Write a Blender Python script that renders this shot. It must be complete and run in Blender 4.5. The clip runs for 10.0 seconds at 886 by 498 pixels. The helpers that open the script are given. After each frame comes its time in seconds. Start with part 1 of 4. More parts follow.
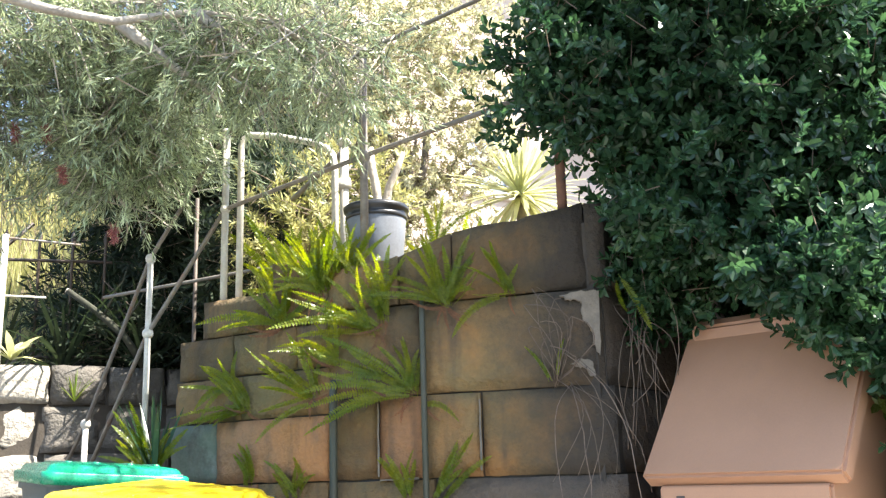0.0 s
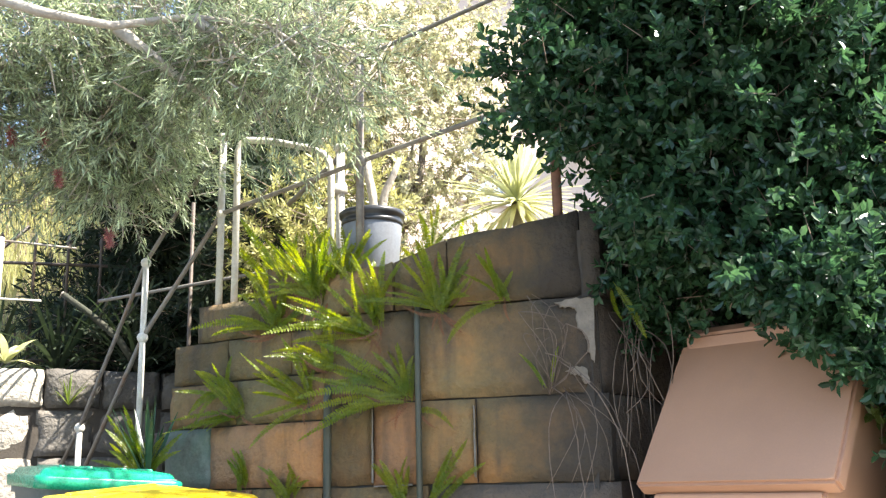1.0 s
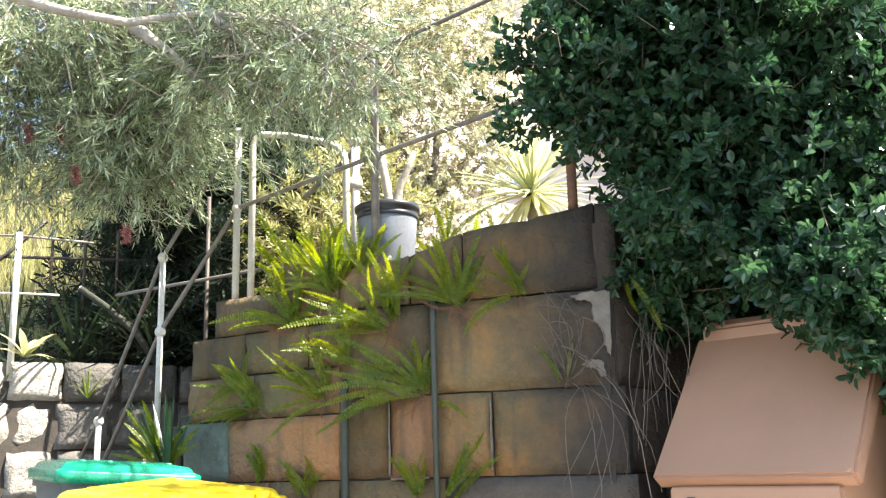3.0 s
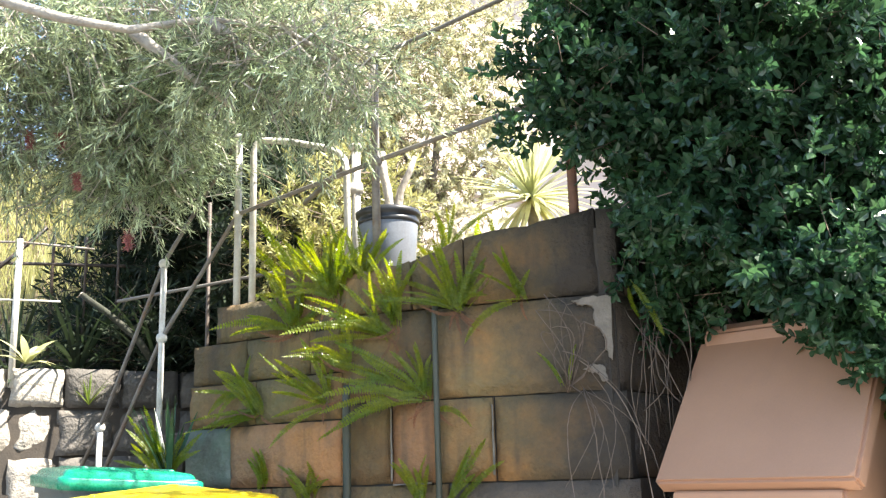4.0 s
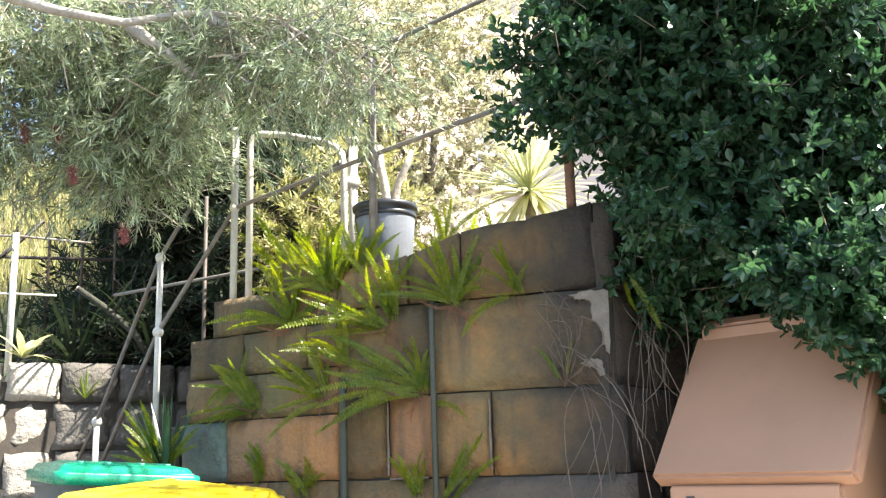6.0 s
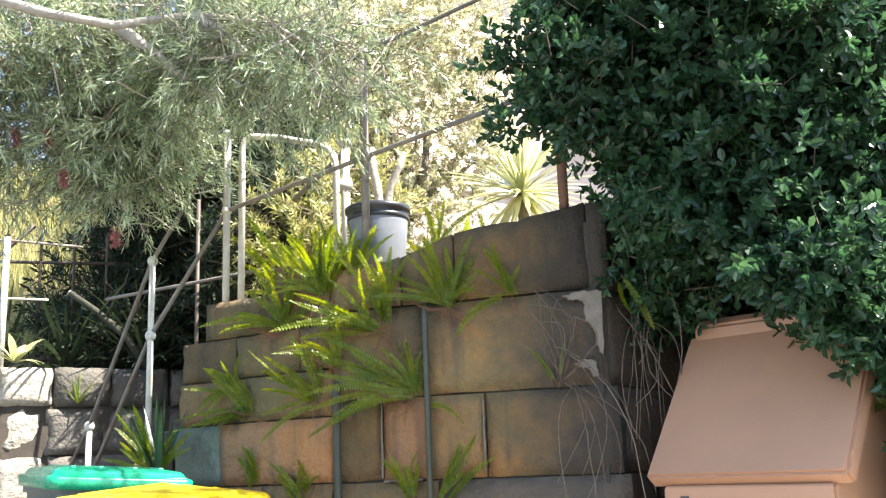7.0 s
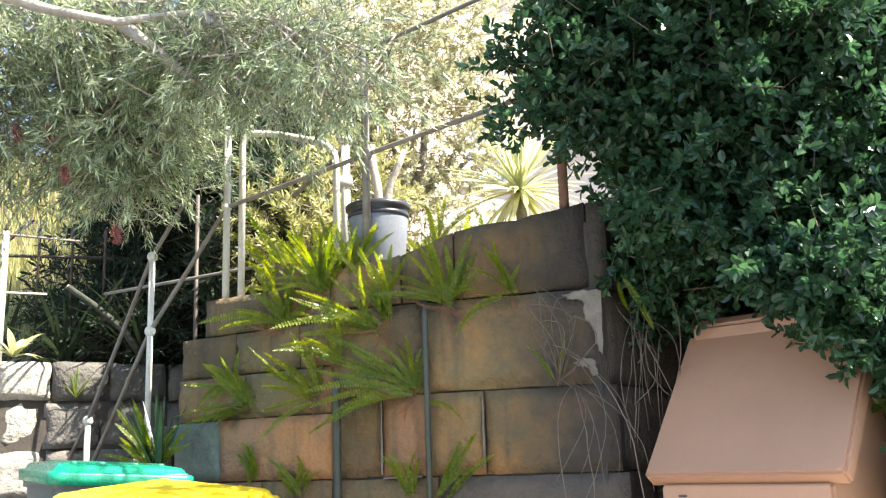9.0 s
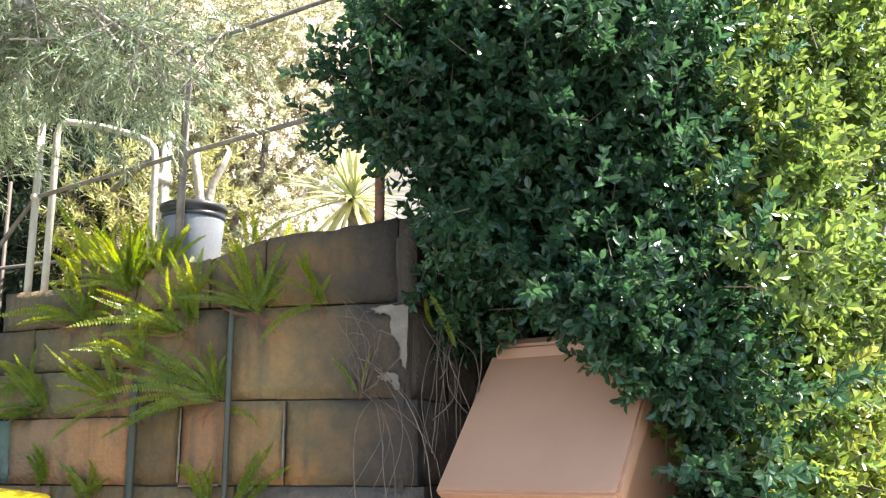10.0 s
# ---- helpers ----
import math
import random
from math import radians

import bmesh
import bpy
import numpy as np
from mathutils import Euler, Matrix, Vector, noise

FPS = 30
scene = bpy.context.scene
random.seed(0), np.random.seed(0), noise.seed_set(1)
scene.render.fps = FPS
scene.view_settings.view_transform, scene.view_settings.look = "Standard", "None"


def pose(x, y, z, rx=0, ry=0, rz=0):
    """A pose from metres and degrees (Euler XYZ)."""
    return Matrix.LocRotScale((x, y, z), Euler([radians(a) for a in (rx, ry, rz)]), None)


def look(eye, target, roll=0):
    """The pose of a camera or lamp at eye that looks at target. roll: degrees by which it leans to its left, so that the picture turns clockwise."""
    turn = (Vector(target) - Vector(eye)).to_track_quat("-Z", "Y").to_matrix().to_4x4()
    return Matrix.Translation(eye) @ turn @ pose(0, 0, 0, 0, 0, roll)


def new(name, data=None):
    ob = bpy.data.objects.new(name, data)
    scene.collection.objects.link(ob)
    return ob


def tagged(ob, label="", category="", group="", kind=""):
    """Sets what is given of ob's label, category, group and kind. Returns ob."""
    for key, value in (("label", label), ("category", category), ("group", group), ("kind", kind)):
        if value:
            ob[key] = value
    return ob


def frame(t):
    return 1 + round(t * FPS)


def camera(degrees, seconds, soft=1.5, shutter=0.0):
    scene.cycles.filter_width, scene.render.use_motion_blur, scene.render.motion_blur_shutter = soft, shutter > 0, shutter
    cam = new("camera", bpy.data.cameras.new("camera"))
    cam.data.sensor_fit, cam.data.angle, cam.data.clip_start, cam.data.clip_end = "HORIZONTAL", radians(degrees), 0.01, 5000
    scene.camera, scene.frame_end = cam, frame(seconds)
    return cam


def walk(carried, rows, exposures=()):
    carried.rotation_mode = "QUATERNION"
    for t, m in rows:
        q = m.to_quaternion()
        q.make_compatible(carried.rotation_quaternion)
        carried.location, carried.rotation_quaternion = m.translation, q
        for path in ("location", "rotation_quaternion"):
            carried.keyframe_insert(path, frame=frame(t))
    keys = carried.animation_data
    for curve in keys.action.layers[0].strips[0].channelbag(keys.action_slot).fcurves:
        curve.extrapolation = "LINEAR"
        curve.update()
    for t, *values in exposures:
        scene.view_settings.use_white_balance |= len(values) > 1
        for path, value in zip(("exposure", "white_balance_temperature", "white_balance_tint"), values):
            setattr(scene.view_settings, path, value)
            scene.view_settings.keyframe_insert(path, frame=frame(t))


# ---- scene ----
cam = camera(48.07, 10.0, 1.3)
# seconds, eye in metres, turn in degrees
PATH = [
    (0, 0.0221, 0.0157, 1.2074, 102.915, 1.624, 0.434),
    (0.5, 0.026, 0.0101, 1.2177, 102.7, 1.352, 0.059),
    (1, 0.0285, 0.0108, 1.2126, 103.196, 1.278, 0.162),
    (1.5, 0.0471, 0.0204, 1.1953, 102.735, 1.369, 0.821),
    (2, 0.0482, 0.0259, 1.1984, 102.698, 1.338, 1.127),
    (2.5, 0.0328, 0.0095, 1.219, 102.538, 1.308, 1.023),
    (4, 0.0134, -0.0083, 1.2416, 102.765, 1.686, 1.036),
    (4.5, 0.0053, -0.0117, 1.2533, 102.564, 1.532, 0.896),
    (5, -0.0025, -0.0107, 1.246, 102.537, 1.405, 0.767),
    (5.5, 0.0089, -0.0052, 1.2469, 102.347, 1.539, 0.941),
    (7, 0.0186, 0.0107, 1.2395, 102.572, 2.089, 0.599),
    (7.5, -0, 0, 1.25, 102.257, 2.029, 0.441),
    (8, -0.0186, -0.017, 1.2638, 102.1, 1.966, 0.061),
    (8.5, -0.025, -0.0182, 1.2723, 102.064, 2.067, -0.01),
    (9, -0.014, -0.0159, 1.2604, 102.155, 1.811, 0.14),
    (9.5, 0.0786, 0.0003, 1.2852, 101.758, 0.884, -0.361),
    (9.8, 0.1662, -0.0234, 1.3077, 101.968, 0.371, -4.714),
    (10, 0.2028, -0.0419, 1.2896, 102.269, 0.089, -8.448),
]
walk(cam, [(r[0], pose(*r[1:])) for r in PATH])
# ---- end of path ----

# ---- light ----
SUN = Vector((0.56, -0.17, 0.80)).normalized()
elev, azim = math.asin(SUN.z), math.atan2(SUN.x, SUN.y)
world = bpy.data.worlds.new("sky")
scene.world = world
world.use_nodes = True
wn = world.node_tree.nodes
sky = wn.new("ShaderNodeTexSky")
sky.sky_type, sky.sun_disc, sky.sun_elevation, sky.sun_rotation = "NISHITA", False, elev, azim
world.node_tree.links.new(sky.outputs[0], wn["Background"].inputs[0])
wn["Background"].inputs[1].default_value = 0.115
lamp = bpy.data.lights.new("sun", "SUN")
lamp.energy, lamp.angle, lamp.color = 5.0, radians(0.5), (1.0, 0.94, 0.84)
sun = new("sun", lamp)
sun.matrix_world = look(SUN * 40, (0, 0, 0))
scene.view_settings.exposure = 2.36

# ---- materials ----


def material(name, base, rough=0.8, metal=0.0, second=None, scale=6.0, grain=60.0, bump=0.3, third=None,
             spread=0.25, translucent=0.0, third_at=(0.55, 0.7), darken=None, speckle=0.35, drips=None, relief=0.0):
    """Base colour mottled with a second one at a large scale and a third in patches, fine grain and relief, each piece a little apart."""
    m = bpy.data.materials.new(name)
    m.use_nodes = True
    n, link = m.node_tree.nodes, m.node_tree.links.new
    b = n["Principled BSDF"]
    co = n.new("ShaderNodeNewGeometry").outputs["Position"]

    def noise_tex(s, detail=6.0, r=0.6):
        t = n.new("ShaderNodeTexNoise")
        t.inputs["Scale"].default_value, t.inputs["Detail"].default_value, t.inputs["Roughness"].default_value = s, detail, r
        link(co, t.inputs["Vector"])
        return t.outputs["Fac"]

    def ramp(fac, lo, hi):
        r = n.new("ShaderNodeMapRange")
        r.inputs["From Min"].default_value, r.inputs["From Max"].default_value = lo, hi
        link(fac, r.inputs["Value"])
        return r.outputs["Result"]

    def mix(fac, a, c, how="MIX"):
        x = n.new("ShaderNodeMix")
        x.data_type, x.blend_type = "RGBA", how
        for k, v in ((0, fac), (6, a), (7, c)):
            if isinstance(v, (tuple, float, int)):
                x.inputs[k].default_value = (*v, 1) if isinstance(v, tuple) else v
            else:
                link(v, x.inputs[k])
        return x.outputs[2]

    col = mix(ramp(noise_tex(scale), 0.35, 0.65), base, second or tuple(c * 0.75 for c in base))
    if third:
        col = mix(ramp(noise_tex(scale * 0.55, 8.0, 0.7), *third_at), col, third)
    if drips:
        # runs of dirt washed down the face
        flat = n.new("ShaderNodeVectorMath")
        flat.operation = "MULTIPLY"
        flat.inputs[1].default_value = (1.0, 1.0, 0.07)
        link(co, flat.inputs[0])
        wash = n.new("ShaderNodeTexNoise")
        wash.inputs["Scale"].default_value, wash.inputs["Detail"].default_value = 13.0, 7.0
        link(flat.outputs[0], wash.inputs["Vector"])
        gate = n.new("ShaderNodeMath")
        gate.operation = "MULTIPLY"
        link(ramp(wash.outputs["Fac"], 0.50, 0.70), gate.inputs[0])
        link(ramp(noise_tex(3.2), 0.42, 0.62), gate.inputs[1])
        col = mix(gate.outputs[0], col, drips)
    if darken:
        # dark tone with a ragged edge that starts at one x and deepens to another
        tone, x0, x1 = darken
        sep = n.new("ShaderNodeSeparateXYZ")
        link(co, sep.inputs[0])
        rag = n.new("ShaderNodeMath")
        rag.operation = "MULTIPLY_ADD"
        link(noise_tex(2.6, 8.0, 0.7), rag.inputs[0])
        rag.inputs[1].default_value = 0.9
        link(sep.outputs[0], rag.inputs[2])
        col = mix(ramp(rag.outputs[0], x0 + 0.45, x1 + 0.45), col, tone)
    fine = noise_tex(grain, 4.0)
    col = mix(speckle, col, mix(ramp(fine, 0.3, 0.7), (0.35, 0.35, 0.35), (0.65, 0.65, 0.65)), "OVERLAY")
    if spread:
        info = n.new("ShaderNodeObjectInfo").outputs["Random"]
        isle = n.new("ShaderNodeNewGeometry").outputs["Random Per Island"]
        add = n.new("ShaderNodeMath")
        add.operation = "ADD"
        link(info, add.inputs[0]), link(isle, add.inputs[1])
        half = n.new("ShaderNodeMath")
        half.operation = "FRACT"
        link(add.outputs[0], half.inputs[0])
        hs = n.new("ShaderNodeHueSaturation")
        v = n.new("ShaderNodeMapRange")
        v.inputs["To Min"].default_value, v.inputs["To Max"].default_value = 1 - spread, 1 + spread
        link(half.outputs[0], v.inputs["Value"])
        link(v.outputs[0], hs.inputs["Value"])
        link(col, hs.inputs["Color"])
        col = hs.outputs["Color"]
    link(col, b.inputs["Base Color"])
    b.inputs["Metallic"].default_value = metal
    rr = n.new("ShaderNodeMapRange")
    rr.inputs["To Min"].default_value, rr.inputs["To Max"].default_value = max(rough - 0.12, 0.05), min(rough + 0.12, 1)
    link(fine, rr.inputs["Value"])
    link(rr.outputs[0], b.inputs["Roughness"])
    if bump:
        bp = n.new("ShaderNodeBump")
        bp.inputs["Strength"].default_value, bp.inputs["Distance"].default_value = bump, 0.016
        height = noise_tex(grain * 0.6, 8.0)
        if relief:
            both = n.new("ShaderNodeMath")
            both.operation = "MULTIPLY_ADD"
            link(noise_tex(7.0, 5.0), both.inputs[0])
            both.inputs[1].default_value = relief
            link(height, both.inputs[2])
            height = both.outputs[0]
        link(height, bp.inputs["Height"])
        link(bp.outputs[0], b.inputs["Normal"])
    if translucent:
        tr = n.new("ShaderNodeBsdfTranslucent")
        br = n.new("ShaderNodeHueSaturation")
        br.inputs["Saturation"].default_value, br.inputs["Value"].default_value, br.inputs["Hue"].default_value = 1.1, 1.8, 0.485
        link(col, br.inputs["Color"])
        link(br.outputs[0], tr.inputs["Color"])
        ms = n.new("ShaderNodeMixShader")
        ms.inputs[0].default_value = translucent
        link(b.outputs[0], ms.inputs[1]), link(tr.outputs[0], ms.inputs[2])
        link(ms.outputs[0], n["Material Output"].inputs["Surface"])
    return m


STONE = material("sandstone", (0.225, 0.113, 0.038), 0.9, second=(0.14, 0.110, 0.050), scale=2.6, grain=45, bump=0.9, third=(0.085, 0.064, 0.036), spread=0.25, third_at=(0.46, 0.72), darken=((0.045, 0.034, 0.023), 0.16, 0.60), drips=(0.06, 0.045, 0.03), relief=3.0)
STONE_PALE = material("pale_sandstone", (0.38, 0.34, 0.285), 0.9, second=(0.29, 0.26, 0.215), scale=5.0, grain=50, bump=0.9, third=(0.12, 0.11, 0.095), spread=0.25, relief=3.0)
STONE_GREEN = material("mossy_sandstone", (0.20, 0.21, 0.17), 0.9, second=(0.13, 0.16, 0.12), scale=6.0, grain=50, bump=0.8, third=(0.09, 0.08, 0.06), spread=0.1)
# the hedge's shadow on the corner and return is put into this dark tone
STONE_DARK = material("shaded_dark_sandstone", (0.072, 0.057, 0.043), 0.9, second=(0.11, 0.08, 0.055), scale=4.0, grain=60, bump=0.8, third=(0.045, 0.04, 0.036), spread=0.2, relief=3.0)
# rear wall stone with the shade of its right part put into the colour
STONE_SHADED = material("shaded_grey_sandstone", (0.085, 0.078, 0.068), 0.9, second=(0.12, 0.105, 0.088), scale=4.0, grain=60, bump=0.8, third=(0.04, 0.037, 0.034), spread=0.2, relief=3.0)
LIME = material("lime_patch", (0.23, 0.19, 0.145), 0.9, second=(0.155, 0.13, 0.10), scale=14, grain=70, bump=0.6, spread=0.1)
MORTAR = material("mortar", (0.035, 0.029, 0.023), 0.95, second=(0.06, 0.048, 0.036), scale=9, spread=0)
SOIL = material("soil", (0.07, 0.05, 0.035), 0.95, second=(0.11, 0.085, 0.05), scale=5, grain=40, bump=0.8, spread=0)
ASPHALT = material("asphalt", (0.055, 0.053, 0.05), 0.9, second=(0.07, 0.068, 0.064), scale=1.5, grain=150, bump=0.5, spread=0)
CONCRETE = material("concrete", (0.34, 0.33, 0.31), 0.85, second=(0.26, 0.25, 0.235), scale=2.5, grain=90, bump=0.3, spread=0.05)
PEACH = material("peach_render", (0.455, 0.240, 0.138), 0.5, second=(0.41, 0.215, 0.125), scale=2.2, grain=140, bump=0.05, speckle=0.12, spread=0, third=(0.36, 0.20, 0.125), third_at=(0.58, 0.8))
PAINT = material("white_paint", (0.56, 0.54, 0.48), 0.5, second=(0.45, 0.42, 0.36), scale=14, grain=90, bump=0.2, third=(0.30, 0.22, 0.15), third_at=(0.62, 0.75), spread=0.05)
PIPE = material("weathered_pipe", (0.22, 0.20, 0.17), 0.6, second=(0.14, 0.122, 0.105), scale=16, grain=90, bump=0.25, third=(0.20, 0.11, 0.06), spread=0.05)
DRAIN = material("grey_drainpipe", (0.038, 0.046, 0.032), 0.6, second=(0.058, 0.058, 0.040), scale=8, grain=60, bump=0.15, spread=0.05)
RUST = material("rusted_steel", (0.20, 0.10, 0.065), 0.75, second=(0.12, 0.07, 0.05), scale=16, grain=90, bump=0.4, spread=0)
IRON = material("dark_iron", (0.05, 0.042, 0.036), 0.6, second=(0.09, 0.06, 0.04), scale=20, spread=0)
GREEN = material("green_plastic", (0.012, 0.27, 0.15), 0.28, second=(0.004, 0.20, 0.10), scale=5, grain=120, bump=0.08, spread=0)
YELLOW = material("yellow_plastic", (0.82, 0.58, 0.03), 0.3, second=(0.76, 0.50, 0.015), scale=5, grain=120, bump=0.08, spread=0)
BODY = material("bin_plastic", (0.07, 0.095, 0.10), 0.45, second=(0.09, 0.115, 0.12), scale=5, grain=120, bump=0.08, spread=0)
TUB = material("grey_white_plastic", (0.18, 0.19, 0.21), 0.4, second=(0.15, 0.16, 0.18), scale=9, grain=90, bump=0.05, spread=0)
BLACK = material("black_plastic", (0.02, 0.021, 0.023), 0.35, second=(0.03, 0.03, 0.032), scale=8, bump=0.05, spread=0)
PALE_BARK = material("pale_bark", (0.40, 0.36, 0.30), 0.85, second=(0.28, 0.245, 0.20), scale=18, grain=60, bump=0.6, spread=0.1)
ORANGE = material("orange_sandstone", (0.36, 0.165, 0.062), 0.9, second=(0.25, 0.135, 0.07), scale=2.6, grain=60, bump=0.8, third=(0.10, 0.075, 0.055), spread=0.2, third_at=(0.54, 0.78), drips=(0.11, 0.07, 0.04), relief=3.0)
BARK = material("bark", (0.24, 0.20, 0.16), 0.9, second=(0.15, 0.12, 0.095), scale=14, grain=60, bump=0.8, spread=0.1)
MOSSY = material("mossy_bark", (0.032, 0.038, 0.022), 0.9, second=(0.055, 0.052, 0.036), scale=12, grain=60, bump=0.7, spread=0.1)
TWIG = material("twig", (0.20, 0.15, 0.10), 0.85, second=(0.13, 0.10, 0.07), scale=20, bump=0.2, spread=0.2)
VINE = material("dry_vine", (0.19, 0.135, 0.095), 0.85, second=(0.11, 0.08, 0.06), scale=20, bump=0.2, spread=0.3)
NARROW = material("bottlebrush_leaf", (0.155, 0.205, 0.11), 0.32, second=(0.30, 0.34, 0.21), scale=3, grain=40, bump=0, spread=0.7, translucent=0.22)
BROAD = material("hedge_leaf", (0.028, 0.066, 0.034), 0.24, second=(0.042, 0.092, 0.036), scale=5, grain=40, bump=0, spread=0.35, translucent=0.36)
PALE = material("pale_leaf", (0.27, 0.27, 0.15), 0.5, second=(0.40, 0.39, 0.25), scale=2, grain=30, bump=0, spread=0.4, translucent=0.4)
# near-black green: the deep shade behind the steps is put into the leaf colour
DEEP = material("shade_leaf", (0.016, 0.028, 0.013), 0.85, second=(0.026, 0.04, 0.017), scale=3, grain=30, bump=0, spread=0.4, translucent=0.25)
FERN = material("fern_leaf", (0.105, 0.165, 0.015), 0.34, second=(0.20, 0.224, 0.020), scale=8, grain=50, bump=0, spread=0.13, translucent=0.58)
OLIVE = material("olive_leaf", (0.21, 0.22, 0.075), 0.5, second=(0.32, 0.31, 0.13), scale=2.5, grain=40, bump=0, spread=0.5, translucent=0.35)
STRAP = material("strap_leaf", (0.33, 0.35, 0.15), 0.4, second=(0.44, 0.44, 0.26), scale=6, grain=40, bump=0, spread=0.3, translucent=0.4)
DEAD = material("dead_frond", (0.20, 0.085, 0.035), 0.8, second=(0.13, 0.065, 0.03), scale=12, grain=40, bump=0, spread=0.3, translucent=0.25)
GRASS = material("dry_grass", (0.29, 0.29, 0.10), 0.7, second=(0.40, 0.39, 0.19), scale=3, grain=30, bump=0, spread=0.3, translucent=0.4)
YOUNG = material("young_leaf", (0.13, 0.20, 0.035), 0.35, second=(0.22, 0.24, 0.06), scale=4, grain=40, bump=0, spread=0.35, translucent=0.4)
# lighter copy of the hedge leaf: sunlight on the right end is in the colour
SUNLIT_BROAD = material("sunlit_hedge_leaf", (0.080, 0.140, 0.032), 0.26, second=(0.15, 0.195, 0.055), scale=2.5, grain=40, bump=0, spread=0.4, translucent=0.4)
RED = material("red_flower", (0.27, 0.085, 0.075), 0.6, second=(0.22, 0.07, 0.06), scale=20, bump=0, spread=0.2)
CREAM = material("cream_wall", (0.56, 0.47, 0.41), 0.85, second=(0.52, 0.43, 0.37), scale=1.2, grain=60, bump=0.15, spread=0)
EAVE = material("brown_timber", (0.13, 0.07, 0.05), 0.7, second=(0.10, 0.055, 0.04), scale=5, bump=0.2, spread=0.05)
TILE = material("roof_tile", (0.26, 0.11, 0.075), 0.85, second=(0.20, 0.09, 0.065), scale=4, bump=0.3, spread=0.15)
WHITE = material("white_frame", (0.78, 0.77, 0.74), 0.5, scale=8, bump=0.05, spread=0)
GLASS = bpy.data.materials.new("window_glass")
GLASS.use_nodes = True
gb = GLASS.node_tree.nodes["Principled BSDF"]
gb.inputs["Base Color"].default_value, gb.inputs["Roughness"].default_value = (0.28, 0.33, 0.38, 1), 0.06

# ---- building helpers ----


def mesh_of(verts, faces, name="mesh", smooth=False):
    """A mesh from an array of places and an array of faces of one size."""
    verts, faces = np.asarray(verts, np.float32), np.asarray(faces, np.int32)
    me = bpy.data.meshes.new(name)
    k = faces.shape[1]
    me.vertices.add(len(verts)), me.loops.add(faces.size), me.polygons.add(len(faces))
    me.vertices.foreach_set("co", verts.ravel())
    me.loops.foreach_set("vertex_index", faces.ravel())
    me.polygons.foreach_set("loop_start", np.arange(0, faces.size, k, dtype=np.int32))
    me.polygons.foreach_set("use_smooth", np.full(len(faces), smooth))
    me.update(calc_edges=True)
    return me


def part(name, shape, mat, parent=None, label="", m=None):
    """Links a bmesh, mesh or array pair as one object, under a thing where one is given."""
    if isinstance(shape, bmesh.types.BMesh):
        me = bpy.data.meshes.new(name)
        shape.to_mesh(me)
        shape.free()
    elif isinstance(shape, tuple):
        me = mesh_of(*shape)
    else:
        me = shape
    if mat and not me.materials:
        me.materials.append(mat)
    ob = new(name, me)
    if parent:
        ob.parent = parent
    if m is not None:
        ob.matrix_basis = m
    return tagged(ob, label) if label else ob


def thing(name, place, label, category, group="", kind=""):
    ob = new(name)
    ob.empty_display_size = 0.1
    ob.matrix_basis = place if isinstance(place, Matrix) else Matrix.Translation(place)
    return tagged(ob, label, category, group, kind)


def box(lo, hi, bevel=0.0, seg=1, rough=0.0, rng=random):
    bm = bmesh.new()
    bmesh.ops.create_cube(bm, size=1)
    lo, hi = Vector(lo), Vector(hi)
    for v in bm.verts:
        v.co = Vector([lo[i] + (v.co[i] + 0.5) * (hi[i] - lo[i]) for i in range(3)])
        if rough:
            v.co += Vector([rng.uniform(-rough, rough) for _ in range(3)])
    if bevel:
        bmesh.ops.bevel(bm, geom=bm.edges[:], offset=bevel, segments=seg, affect="EDGES", profile=0.6)
        for f in bm.faces:
            f.smooth = seg > 1
    return bm


def tube(points, radius, sides=8, cap=True):
    """A tapered tube along places; radius: one number or one for each place."""
    pts = [Vector(p) for p in points]
    rad = radius if isinstance(radius, (list, tuple)) else [radius] * len(pts)
    bm, rings, side = bmesh.new(), [], None
    for i, p in enumerate(pts):
        d = (pts[min(i + 1, len(pts) - 1)] - pts[max(i - 1, 0)]).normalized()
        if side is None:
            side = d.orthogonal().normalized()
        side = (side - d * side.dot(d)).normalized()
        up = d.cross(side)
        rings.append([bm.verts.new(p + (side * math.cos(a) + up * math.sin(a)) * rad[i]) for a in [2 * math.pi * k / sides for k in range(sides)]])
    for a, b in zip(rings, rings[1:]):
        for k in range(sides):
            bm.faces.new((a[k], a[(k + 1) % sides], b[(k + 1) % sides], b[k])).smooth = True
    if cap:
        bm.faces.new(rings[0][::-1]), bm.faces.new(rings[-1])
    return bm


def ball(bm, place, r, squash=1.0):
    out = bmesh.ops.create_uvsphere(bm, u_segments=12, v_segments=8, radius=r)
    for v in out["verts"]:
        v.co.z *= squash
        v.co += Vector(place)
        for f in v.link_faces:
            f.smooth = True
    return bm


def lathe(profile, sides=32):
    bm, rings = bmesh.new(), []
    for r, z in profile:
        rings.append([bm.verts.new((r * math.cos(2 * math.pi * k / sides), r * math.sin(2 * math.pi * k / sides), z)) for k in range(sides)])
    for a, b in zip(rings, rings[1:]):
        for k in range(sides):
            bm.faces.new((a[k], a[(k + 1) % sides], b[(k + 1) % sides], b[k])).smooth = True
    bm.faces.new(rings[0][::-1]), bm.faces.new(rings[-1])
    return bm


def bent(a, b, sag=0.0, n=6, wob=0.0, rng=random):
    a, b = Vector(a), Vector(b)
    return [a.lerp(b, i / n) + Vector((rng.uniform(-wob, wob), rng.uniform(-wob, wob), rng.uniform(-wob, wob) - sag * 4 * (i / n) * (1 - i / n))) for i in range(n + 1)]


def unit(v):
    return v / np.maximum(np.linalg.norm(v, axis=-1, keepdims=True), 1e-9)


